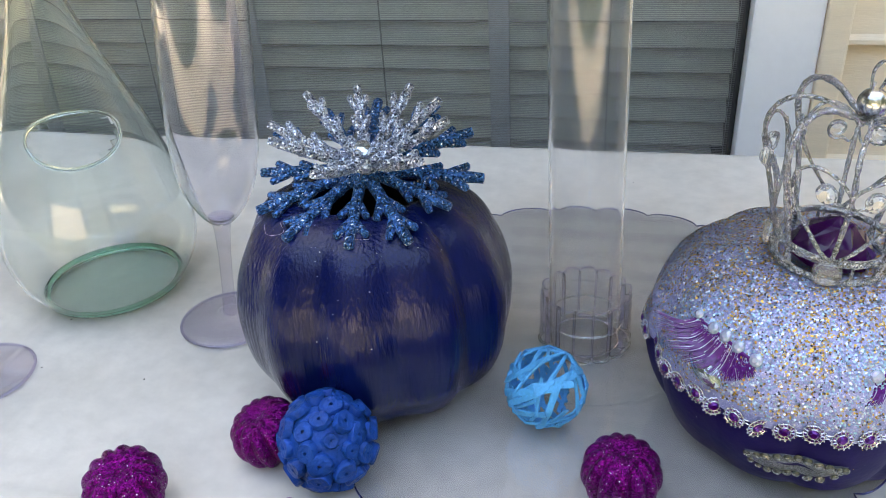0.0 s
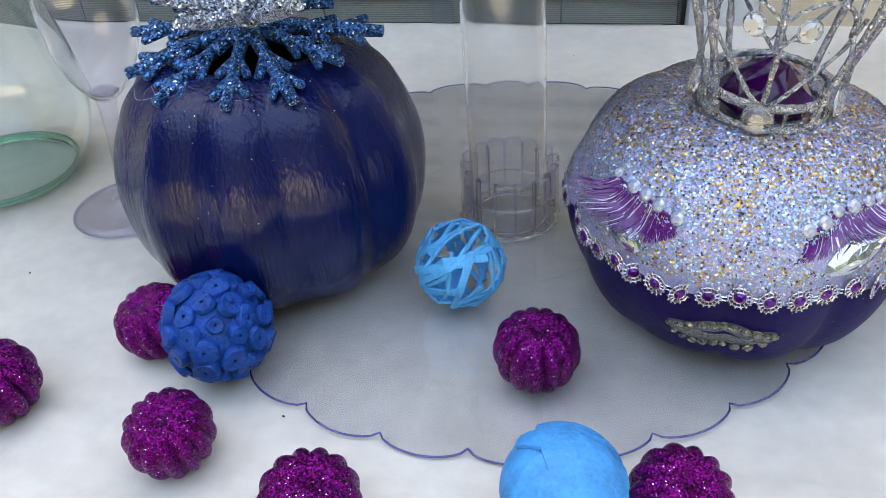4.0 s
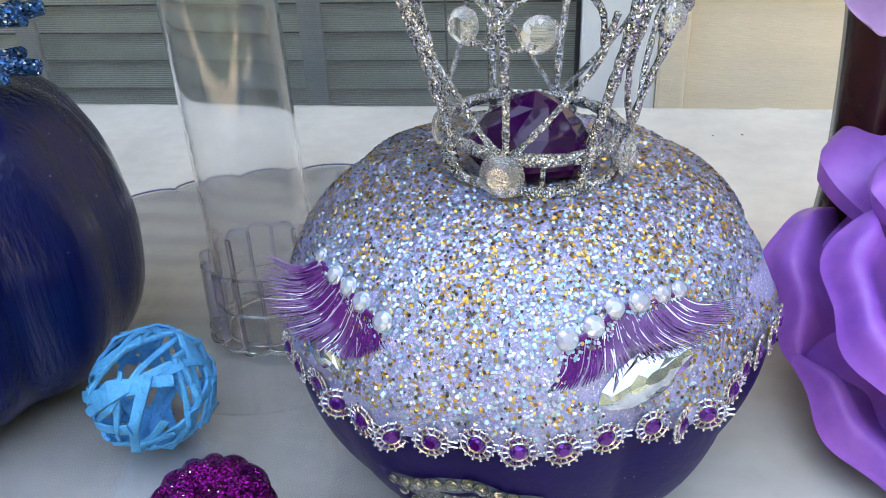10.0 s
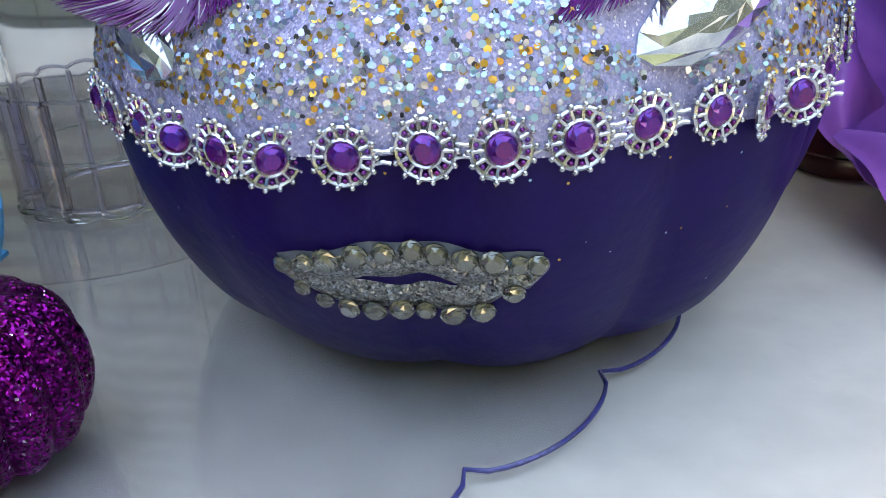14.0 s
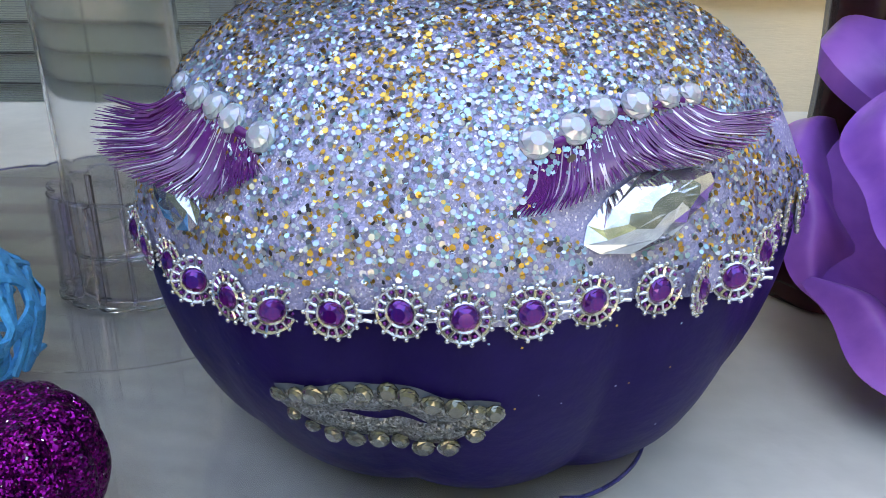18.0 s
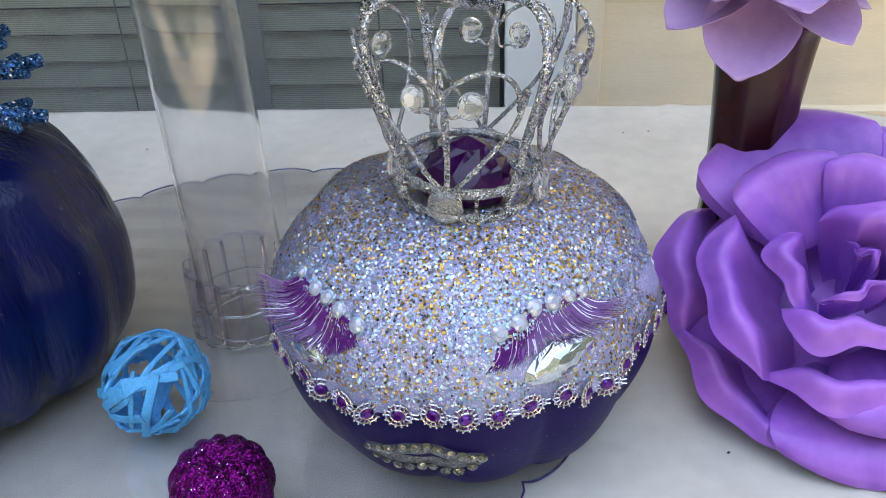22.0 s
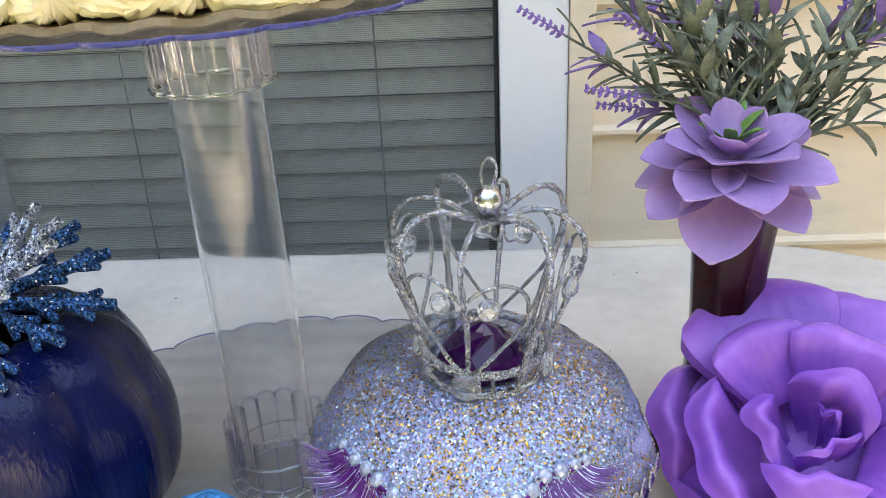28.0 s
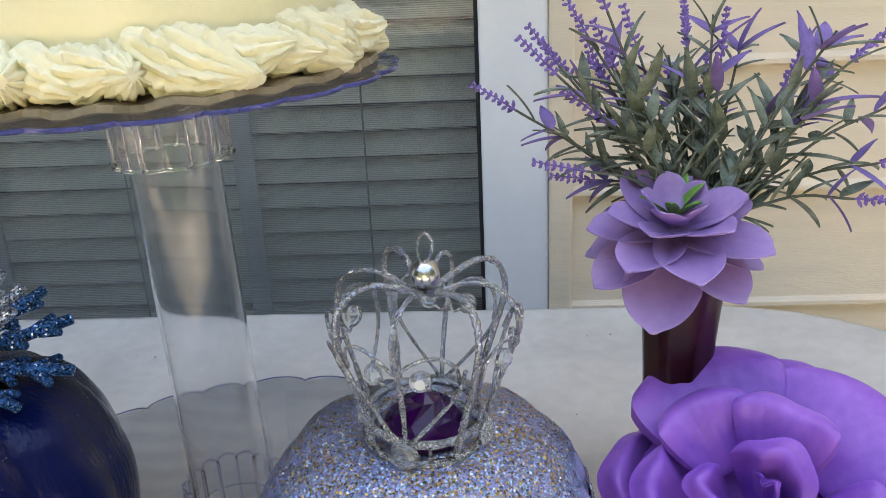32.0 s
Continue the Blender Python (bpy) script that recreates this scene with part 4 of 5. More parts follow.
# the cake on its card
UPPER = pose(PLC[0], PLC[1], T + 0.0018) @ lean @ pose(0, 0, UPZ + 0.0035)
card = thing("cake_board", "gold corrugated cake card under the cake", "cake board", UPPER)
n = 120
rows = [[(r * (1 + 0.012 * math.sin(i * 2.1) + 0.006 * math.sin(i * 0.71)) * math.cos(2 * math.pi * i / n), r * (1 + 0.012 * math.sin(i * 2.1) + 0.006 * math.sin(i * 0.71)) * math.sin(2 * math.pi * i / n), z + 0.0010 * math.sin(i * 1.3)) for i in range(n)]
        for r, z in ((0.001, 0), (0.112, 0), (0.1150, 0.0012), (0.1140, 0.004), (0.001, 0.004))]
obj("card", *grid(rows, closed_u=True), M_BOARD, card, smooth=False)
cake = thing("cake", "round cake in pale yellow buttercream with a piped shell border", "cake", UPPER @ pose(0, 0, 0.0046))
rows = []
for r, z in ((0.001, 0), (0.095, 0), (0.0965, 0.004), (0.0965, 0.07), (0.094, 0.078), (0.088, 0.081), (0.001, 0.082)):
    rows.append([((r + 0.0006 * math.sin(i * 0.9) * (0 < z < 0.08)) * math.cos(2 * math.pi * i / 96), (r + 0.0006 * math.sin(i * 0.9) * (0 < z < 0.08)) * math.sin(2 * math.pi * i / 96), z) for i in range(96)])
obj("body", *grid(rows, closed_u=True), M_CREAM, cake)


def shell(seed):
    """One piped shell along +x: a fat ridged fan that narrows to a tail tucked under its neighbour."""
    rnd = random.Random(seed)
    ph = rnd.uniform(0, 6)
    rows = []
    m = 54
    for i in range(25):
        u = i / 24
        r = 0.0140 * math.sin(math.pi * (0.10 + 0.86 * u ** 0.75)) ** 0.65
        row = []
        for k in range(m):
            a = 2 * math.pi * k / m
            ridge = 1 + (0.30 * abs(math.sin(6 * a + ph + 1.2 * u)) - 0.16) * min(1, 3 * u + 0.2) + 0.05 * math.sin(3 * a + 7 * u + ph)
            ridge += 0.20 * noise.noise((9 * u + ph, 2.2 * math.cos(a), 2.2 * math.sin(a))) + 0.13 * noise.noise((22 * u + ph, 5 * math.cos(a), 5 * math.sin(a)))
            row.append((0.044 * (u - 0.4) + 0.003 * math.cos(a + ph), r * ridge * 0.85 * math.cos(a) - 0.004 * u, r * ridge * math.sin(a) * (1.0 if math.sin(a) > 0 else 0.85) - 0.004 * math.sin(math.pi * u)))
        rows.append(row)
    v, f = grid(rows, closed_u=True)
    f += [tuple(range(m)), tuple(reversed(range(len(v) - m, len(v))))]
    return v, f


shells = [None] * 5
for k in range(38):
    a = 360 / 38 * k + random.uniform(-1.5, 1.5)
    i = k % 5
    if shells[i] is None:
        shells[i] = obj("piped_shell", *shell(50 + i), M_CREAM, cake)
        ob = shells[i]
    else:
        ob = new("piped_shell", shells[i].data)
        ob.parent = cake
    s = random.uniform(0.78, 1.0)
    ob.matrix_basis = pose(0.0995 * math.cos(radians(a)), 0.0990 * math.sin(radians(a)), 0.0135, random.uniform(-40, 40), random.uniform(0, 40), a + 62 + random.uniform(-34, 34)) @ Matrix.Diagonal((s, s, s, 1))

# ---- small pumpkins and balls ----
mini_prof = [(0.0005, 0.0018), (0.008, 0.0006), (0.0135, 0.0012), (0.0185, 0.006), (0.0212, 0.013), (0.0217, 0.019), (0.0205, 0.026), (0.0165, 0.032), (0.0105, 0.0348), (0.005, 0.0342), (0.0005, 0.0325)]
mini_prof = [(max(p[0], 0.0003), p[1]) for p in spline([(r, z, 0) for r, z in mini_prof], 26)]


def mini_rib(a, k=0):
    u = (a / (2 * math.pi) * 13) % 1
    return 1.025 - 0.19 * (1 - math.sin(math.pi * u) ** 0.75)


mini = thing("mini_pumpkin", "small magenta glitter pumpkin lying on the plate", "pumpkin", pose(0.019, -0.1348, T + 0.0046, 3, 2, 8), group="magenta mini pumpkins")
obj("body", *lathe(mini_prof, 96, mini_rib), M_MINI, mini)
obj("stem_dimple", *moved(ball(0.0022, 10, 6, 0.5), Matrix.Translation((0, 0, 0.0325))), M_MINI, mini)
for x, y, rx, ry, rz, s in ((-0.1479, -0.202, 12, -8, 30, 0.97), (-0.0731, -0.2357, 10, 4, 50, 1.03), (0.082, -0.2117, 14, 8, 10, 1.0), (-0.2560, -0.1815, 10, -10, 70, 1.04), (-0.1870, -0.1265, 6, -16, 20, 0.98)):
    c = copy_thing(mini, pose(x, y, T + 0.0022, rx, ry, rz) @ Matrix.Diagonal((s, s, s, 1)))
    c["label"] = "small magenta glitter pumpkin lying on the tablecloth"


def rattan_ball(at, r):
    """A ball of flat strips, each a chord-like bow over the ball, in several layers."""
    t = thing("rattan_ball", "light blue painted ball of loosely wound rattan strips", "ball", at)
    rnd = random.Random(9)
    for k in range(40):
        d = Vector((rnd.gauss(0, 1), rnd.gauss(0, 1), rnd.gauss(0, 1))).normalized()
        way = d.orthogonal().normalized()
        way.rotate(Matrix.Rotation(rnd.uniform(0, 6.28), 3, d))
        rr = r * rnd.uniform(0.93, 1.02)
        corners = [d * rr]
        for j in range(rnd.choice((2, 3, 3))):
            step = rnd.uniform(0.7, 1.15)
            d, way = (d * math.cos(step) + way * math.sin(step)).normalized(), (way * math.cos(step) - d * math.sin(step)).normalized()
            way.rotate(Matrix.Rotation(rnd.uniform(-0.6, 0.6), 3, d))
            corners.append(d * r * rnd.uniform(0.93, 1.02))
        pts = []
        for a, b in zip(corners, corners[1:]):
            for q in range(5):
                p = a.lerp(b, q / 5)
                pts.append(p.normalized() * (p.length * 0.62 + rr * 0.38))
        pts.append(corners[-1])
        w, th = rnd.uniform(0.0010, 0.0023), rnd.uniform(0.0006, 0.0010)
        rows = []
        for i, p in enumerate(pts):
            t_ = (pts[min(i + 1, len(pts) - 1)] - pts[max(i - 1, 0)]).normalized()
            n = p.normalized()
            s_ = n.cross(t_).normalized()
            ww = w * rnd.uniform(0.82, 1.18)
            tw = rnd.uniform(-0.18, 0.18)
            s_ = (s_ + n * tw).normalized()
            rows.append([p - s_ * ww - n * th * 0.6, p - s_ * ww * 0.9 + n * th * 0.5, p + n * th, p + s_ * ww * 0.9 + n * th * 0.5, p + s_ * ww - n * th * 0.6, p - n * th])
        v, f = grid(rows, closed_u=True)
        f += [tuple(range(6)), tuple(len(v) - 6 + q for q in reversed(range(6)))]
        obj("strip", v, f, M_RATTAN, t, sharp=30)
    return t


rattan_ball(pose(-0.0271, -0.0781, T + 0.0046 + 0.026), 0.0255)


def disc_ball(at, r):
    """A ball covered with sawn twig discs, painted royal blue."""
    t = thing("twig_disc_ball", "royal blue painted ball covered with small twig discs", "ball", at)
    obj("core", *ball(r * 0.89, 32, 20), M_BBALL, t)
    rnd = random.Random(2)
    n = 60
    for k in range(n):
        z = 1 - 2 * (k + 0.5) / n
        a = k * 2.39996 + rnd.uniform(-0.12, 0.12)
        d = Vector((math.sqrt(1 - z * z) * math.cos(a), math.sqrt(1 - z * z) * math.sin(a), z))
        s = rnd.uniform(0.0042, 0.0074)
        el = rnd.uniform(0.75, 1.0)
        m = Matrix.Translation(d * r * 0.86) @ d.to_track_quat("Z", "Y").to_matrix().to_4x4() @ pose(0, 0, 0, rnd.uniform(-12, 12), rnd.uniform(-12, 12), rnd.uniform(0, 180))
        rows = []
        ph = rnd.uniform(0, 6)
        hh = r * rnd.uniform(0.12, 0.175)
        for q, zz in ((1.06, 0), (1.05, hh * 0.8), (0.93, hh), (0.17, hh * 0.98), (0.14, hh * 0.5), (0.01, hh * 0.6)):
            rows.append([(s * q * (1 + 0.08 * math.sin(2 * b + ph)) * math.cos(b), s * el * q * (1 + 0.08 * math.sin(3 * b)) * math.sin(b), zz) for b in [2 * math.pi * i / 14 for i in range(14)]])
        dk = obj("twig_disc", *moved(grid(rows, closed_u=True), m), M_BBALL, t)
        if k % 2:
            # dark plug in the centre hole; the hole's darkness is put into its colour
            obj("hole_plug", *moved(lathe([(s * 0.14, 0), (s * 0.12, 0.0003), (0.0001, 0.0003)], 8), m @ Matrix.Translation((0, 0, hh * 0.62))), M_BHOLE, dk)
    return t


disc_ball(pose(-0.1461, -0.1433, T + 0.0305), 0.0288)


def leaf_ball(at, r):
    t = thing("wrapped_ball", "sky blue painted ball wrapped in broad flat strips", "ball", at)
    obj("core", *ball(r * 0.975, 40, 24), M_LBALL, t)
    rnd = random.Random(6)
    for k in range(16):
        axis = Vector((rnd.gauss(0, 1), rnd.gauss(0, 1), rnd.gauss(0, 0.5))).normalized()
        a = axis.orthogonal().normalized()
        b = axis.cross(a)
        s0, span, w = rnd.uniform(0, 6.28), rnd.uniform(1.6, 2.8), rnd.uniform(0.22, 0.36)
        lift = 1.0 + 0.075 * k / 16
        rows = []
        for j in range(19):
            th = s0 + span * j / 18
            ww = w * math.sin(math.pi * (0.06 + 0.88 * j / 18)) ** 0.5
            rows.append([((a * math.cos(th) + b * math.sin(th)) * math.cos(ww * q) + axis * math.sin(ww * q)) * (r * (lift - (0.055 if abs(q) == 1 else 0))) for q in (-1, -0.92, -0.3, 0.3, 0.92, 1)])
        obj("strip", *grid(rows), M_LBALL, t)
    return t


leaf_ball(pose(0.036, -0.2243, T + 0.0285), 0.0263)


# ---- crown ----
def thick(rows, t):
    """A closed shell of thickness t from a grid of points."""
    nv, nu = len(rows), len(rows[0])
    back = []
    for j in range(nv):
        r = []
        for i in range(nu):
            a = Vector(tuple(rows[j][min(i + 1, nu - 1)])) - Vector(tuple(rows[j][max(i - 1, 0)]))
            b = Vector(tuple(rows[min(j + 1, nv - 1)][i])) - Vector(tuple(rows[max(j - 1, 0)][i]))
            n = a.cross(b)
            n = n.normalized() if n.length > 1e-12 else Vector((0, 0, 1))
            edge = 0.35 if i in (0, nu - 1) or j in (0, nv - 1) else 1.0
            r.append(Vector(tuple(rows[j][i])) - n * t * edge)
        back.append(r)
    v, f = grid(rows)
    v2, f2 = grid(back)
    o = len(v)
    f = f + [tuple(reversed([k + o for k in q])) for q in f2]
    rim = [i for i in range(nu)] + [j * nu + nu - 1 for j in range(1, nv)] + [(nv - 1) * nu + i for i in range(nu - 2, -1, -1)] + [j * nu for j in range(nv - 2, 0, -1)]
    m = len(rim)
    f += [(rim[k], rim[k] + o, rim[(k + 1) % m] + o, rim[(k + 1) % m]) for k in range(m)]
    return list(v) + list(v2), f


def polar(deg, r, z):
    return (r * math.cos(radians(deg)), r * math.sin(radians(deg)), z)


def ragged(line, r, seed, n=7):
    """A glittered wire: a tube whose thickness wanders."""
    rnd = random.Random(seed)
    return sweep(line, [r * rnd.uniform(0.82, 1.2) for _ in line], n)


crown = thing("wire_crown", "silver glittered wire crown with clear stones on the pumpkin", "crown", pose(0.1222, -0.0600, T + 0.1245, 2.0, 3.0, 0))
for z, r in ((0.0016, 0.0292), (0.0125, 0.0290)):
    obj("base_ring", *ragged([polar(6 * i, r, z) for i in range(61)], 0.0021, int(z * 1e4), 8), M_SILVER, crown)
    obj("twist", *ragged([polar(6 * i, r + 0.0011 * math.cos(i * 1.9), z + 0.0011 * math.sin(i * 1.9)) for i in range(61)], 0.0008, 7, 5), M_SILVER, crown)
ARCH = [(0.0290, 0.000), (0.0322, 0.015), (0.0372, 0.033), (0.0430, 0.050), (0.0472, 0.063), (0.0483, 0.072), (0.0458, 0.0805), (0.0395, 0.0862), (0.0310, 0.0882), (0.0220, 0.0868), (0.0130, 0.0832), (0.0055, 0.0800), (0.0015, 0.0790)]
for k in range(4):
    d = -57.0 + 90 * k + (0, 3, -4, 2)[k]
    line = spline([polar(d + 1.2 * math.sin(i + k), r * (1 + 0.02 * math.sin(3 * k + 1)), z) for i, (r, z) in enumerate(ARCH)], 64)
    obj("arch_wire", *ragged(line, 0.0017, 60 + k, 8), M_SILVER, crown)
    obj("post", *ragged([polar(d - 24, 0.0290, 0.0016), polar(d - 24, 0.0290, 0.0125)], 0.0009, 3, 6), M_SILVER, crown)


def prof_r(z):
    return float(np.interp(z, [p[1] for p in ARCH[:6]], [p[0] for p in ARCH[:6]]))


stone_big, stone_mid = cut_stone(0.0074, 0.0042, 14, 0.5), cut_stone(0.0050, 0.0034, 12, 0.5)
for k in range(4):
    g = -103.5 + 90 * k
    # the V from the band to both arches, a centre wire to the top, bows that spring from it, and curls that hold the stones
    for s in (-1, 1):
        obj("vee_wire", *ragged(spline([polar(g, 0.0305, 0.0125), polar(g + 11 * s, 0.0335, 0.0195), polar(g + 25 * s, prof_r(0.031) - 0.001, 0.031), polar(g + 37 * s, prof_r(0.046), 0.046), polar(g + 39 * s, prof_r(0.062) + 0.001, 0.062)], 24), 0.00105, 5 + k, 6), M_SILVER, crown)
        bow = [polar(g + a * s, prof_r(z) - 0.0015, z) for a, z in ((0.5, 0.0575), (7, 0.0640), (17, 0.0685), (27, 0.0680), (35, 0.0620), (39, 0.0520))]
        obj("bow_wire", *ragged(spline(bow, 28), 0.00095, 9 + k, 6), M_SILVER, crown)
        c = polar(g + 14.5 * s, 0.0425, 0.0555)
        out = Vector((c[0], c[1], 0)).normalized()
        side = Vector((-out.y, out.x, 0))
        curl = [Vector(polar(g, prof_r(0.056) - 0.002, 0.056)), Vector(polar(g + 4 * s, 0.0405, 0.0495))]
        curl += [Vector(c) - out * 0.0012 + side * (-s * (0.0058 - 0.0002 * i) * math.cos(0.42 * i + 0.9)) + Vector((0, 0, -(0.0058 - 0.0002 * i) * math.sin(0.42 * i + 0.9))) for i in range(12)]
        obj("curl_wire", *ragged(spline(curl, 40), 0.0008, 4, 6), M_SILVER, crown)
        p = Vector(polar(g + 14.5 * s, 0.0425, 0.0555))
        out = Vector((p.x, p.y, 0.004)).normalized()
        st_ = obj("clear_stone", *stone_mid, M_CRYSTAL, crown, smooth=False)
        st_.matrix_basis = Matrix.Translation(p) @ out.to_track_quat("Z", "Y").to_matrix().to_4x4()
    rise = [(0.0305, 0.0125), (0.0352, 0.030), (0.0408, 0.048), (0.0448, 0.062), (0.0455, 0.071), (0.0425, 0.0790), (0.0360, 0.0845), (0.0280, 0.0865), (0.0180, 0.0850), (0.0080, 0.0805), (0.0015, 0.0790)]
    obj("mid_wire", *ragged(spline([polar(g + 1.5 * math.sin(i), r, z) for i, (r, z) in enumerate(rise)], 56), 0.0013, 30 + k, 7), M_SILVER, crown)
    b = obj("clear_stone", *stone_big, M_CRYSTAL, crown, "large round clear stone on the band", smooth=False)
    out = Vector(polar(g - 1, 1, 0.08)).normalized()
    b.matrix_basis = Matrix.Translation(polar(g - 1, 0.0312, 0.0075)) @ out.to_track_quat("Z", "Y").to_matrix().to_4x4()
obj("ball_finial", *moved(ball(0.0072, 28, 18), Matrix.Translation((0, 0, 0.0880))), M_CHROME, crown, "polished silver ball")
obj("hanging_loop", *ragged(spline([(0, 0, 0.092), (0.0028, 0, 0.098), (0.0032, 0, 0.1045), (0, 0, 0.1085), (-0.0032, 0, 0.1045), (-0.0028, 0, 0.097), (0, 0, 0.092)], 26), 0.0008, 2, 6), M_SILVER, crown)
gemst = thing("amethyst_gem", "large dark purple faceted gem inside the crown", "gem", pose(0.1218, -0.0600, T + 0.1215, 4, 3, 10))
rows = [[(r * math.cos(2 * math.pi * (i + o) / 9), r * math.sin(2 * math.pi * (i + o) / 9), z) for i in range(9)] for r, z, o in ((0.012, 0, 0), (0.0225, 0.006, 0.5), (0.0225, 0.0085, 0.5), (0.0165, 0.017, 0), (0.0075, 0.0245, 0.5), (0.0005, 0.0275, 0))]
obj("pavilion", *grid(rows[:3], closed_u=True), M_AMETH, gemst, smooth=False)
obj("faceted_top", *grid(rows[2:], closed_u=True), M_AMETH, gemst, smooth=False)


# ---- brown vase with flowers ----
vase = thing("flower_vase", "dark oxblood ceramic vase with facets and a rolled lip", "vase", pose(0.270, 0.036, T + 0.001, 0, 0, 12) @ Matrix.Diagonal((0.92, 0.92, 1, 1)))
vp = [(0.001, 0), (0.036, 0), (0.041, 0.004), (0.040, 0.012), (0.031, 0.024), (0.0245, 0.048), (0.0225, 0.085), (0.0245, 0.13), (0.0275, 0.160), (0.0305, 0.168), (0.0305, 0.173), (0.0275, 0.174), (0.025, 0.168), (0.021, 0.13), (0.019, 0.06), (0.001, 0.05)]


def facet(a, k=0):
    u = (a / (2 * math.pi) * 8) % 1
    return 1 - 0.045 * math.sin(math.pi * u) ** 2


vp = [(max(p[0], 0.0004), p[1]) for p in spline([(r, z, 0) for r, z in vp], 60)]
obj("body", *lathe(vp, 96, facet), M_VASE, vase)
obj("lip", *sweep([(0.0302 * math.cos(radians(7.5 * i)), 0.0302 * math.sin(radians(7.5 * i)), 0.1715 + 0.0008 * math.sin(i * 0.8)) for i in range(49)], 0.0028, 8, cap=False), M_VASE, vase)
obj("foot", *lathe([(0.030, 0), (0.0425, 0), (0.0438, 0.003), (0.0425, 0.007), (0.036, 0.009), (0.030, 0.009)], 72, facet), M_VASE, vase)


def petal(length, width, cup, curl, tip=0.25, nu=11, nv=14, thin=0.0011, wave=0.0, seed=0):
    """A petal along +x, face up (+z): cupped across, curling up by curl along its length."""
    rnd = random.Random(seed)
    ph = rnd.uniform(0, 6)
    rows = []
    for j in range(nv):
        v = 1 - (1 - j / (nv - 1)) ** 1.7
        w = width * max(0.02, math.sin(math.pi * min(1, 0.09 + 0.91 * v ** 1.2))) ** 0.42
        row = []
        for i in range(nu):
            u = 2 * i / (nu - 1) - 1
            x = length * (v - 0.04 * u * u * (v > 0.6))
            row.append((x, w * 0.5 * u, cup * w * u * u + curl * length * v * v + wave * math.sin(3.1 * u + 4 * v + ph) * v))
        rows.append(row)
    return thick(rows, thin)


def aim(at, direction, roll=0):
    return Matrix.Translation(at) @ Vector(direction).to_track_quat("Z", "Y").to_matrix().to_4x4() @ pose(0, 0, 0, 0, 0, roll)


succ = thing("succulent_flower", "mauve artificial succulent with a green heart on the vase lip", "flower", aim((0.2620, 0.026, 0.944), (-0.05, -0.26, 0.96), 8) @ Matrix.Diagonal((0.90, 0.90, 0.90, 1)))
rnd = random.Random(12)
for count, ln, w, rise, z, off in ((7, 0.060, 0.045, -30, 0.0, 0), (7, 0.055, 0.040, -6, 0.004, 25), (6, 0.044, 0.033, 18, 0.008, 5), (5, 0.032, 0.023, 42, 0.011, 30)):
    me = None
    for k in range(count):
        if me is None:
            o = obj("petal", *petal(ln, w, 0.16, 0.12, 0.35, seed=count), M_SUCC, succ)
            me = o.data
        else:
            o = new("petal", me)
            o.parent = succ
        s = rnd.uniform(0.92, 1.08)
        o.matrix_basis = Matrix.Translation((0, 0, z)) @ pose(0, 0, 0, 0, 0, off + 360 / count * k + rnd.uniform(-7, 7)) @ pose(0.003, 0, 0, 0, -rise + rnd.uniform(-6, 6), 0) @ Matrix.Diagonal((s, s, s, 1))
me = None
for k in range(6):
    if me is None:
        o = obj("heart_leaf", *petal(0.030, 0.0085, 0.35, -0.10, 0.4, 7, 10), M_SUCCG, succ, "small bright green heart leaf")
        me = o.data
    else:
        o = new("heart_leaf", me)
        o.parent = succ
    o.matrix_basis = Matrix.Translation((0, 0.008, 0.009)) @ pose(0, 0, 0, 0, 0, 60 * k + rnd.uniform(-12, 12)) @ pose(0.001, 0, 0, 0, -50 + rnd.uniform(-14, 14), 0)

# lavender
bunch = thing("lavender_bunch", "bunch of artificial lavender with sage leaves standing in the vase", "flowers", pose(0.280, 0.040, T + 0.165))
leaf_rows = [[(0.033 * v, s * 0.0047 * math.sin(math.pi * min(1, 0.06 + 0.94 * v ** 0.75)) ** 0.9, 0.0014 * abs(s) - 0.006 * v * v) for s in (-1, -0.5, 0, 0.5, 1)] for v in (0, 0.12, 0.28, 0.45, 0.62, 0.8, 0.92, 1)]
leaf_piece = thick(leaf_rows, 0.0003)
rnd = random.Random(31)


def spike(n, seed):
    """A lavender spike along +x: whorls of small buds."""
    r2 = random.Random(seed)
    out = [sweep([(0, 0, 0), (0.030, 0, 0.001)], [0.0007, 0.0004], 5)]
    for k in range(n):
        x = 0.002 + 0.028 * k / (n - 1)
        for q in range(3):
            a = k * 1.1 + q * 2.094 + r2.uniform(-0.3, 0.3)
            ln = r2.uniform(0.0036, 0.0052) * (1 - 0.35 * k / n)
            d = Vector((0.55, math.cos(a), math.sin(a))).normalized()
            p = Vector((x, 0, 0))
            out.append(sweep([p, p + d * ln * 0.5, p + d * ln], [0.0004, 0.0013, 0.0005], 5))
    return join(*out)


spike_me, leaf_me, leafp_me = [None] * 3, None, None
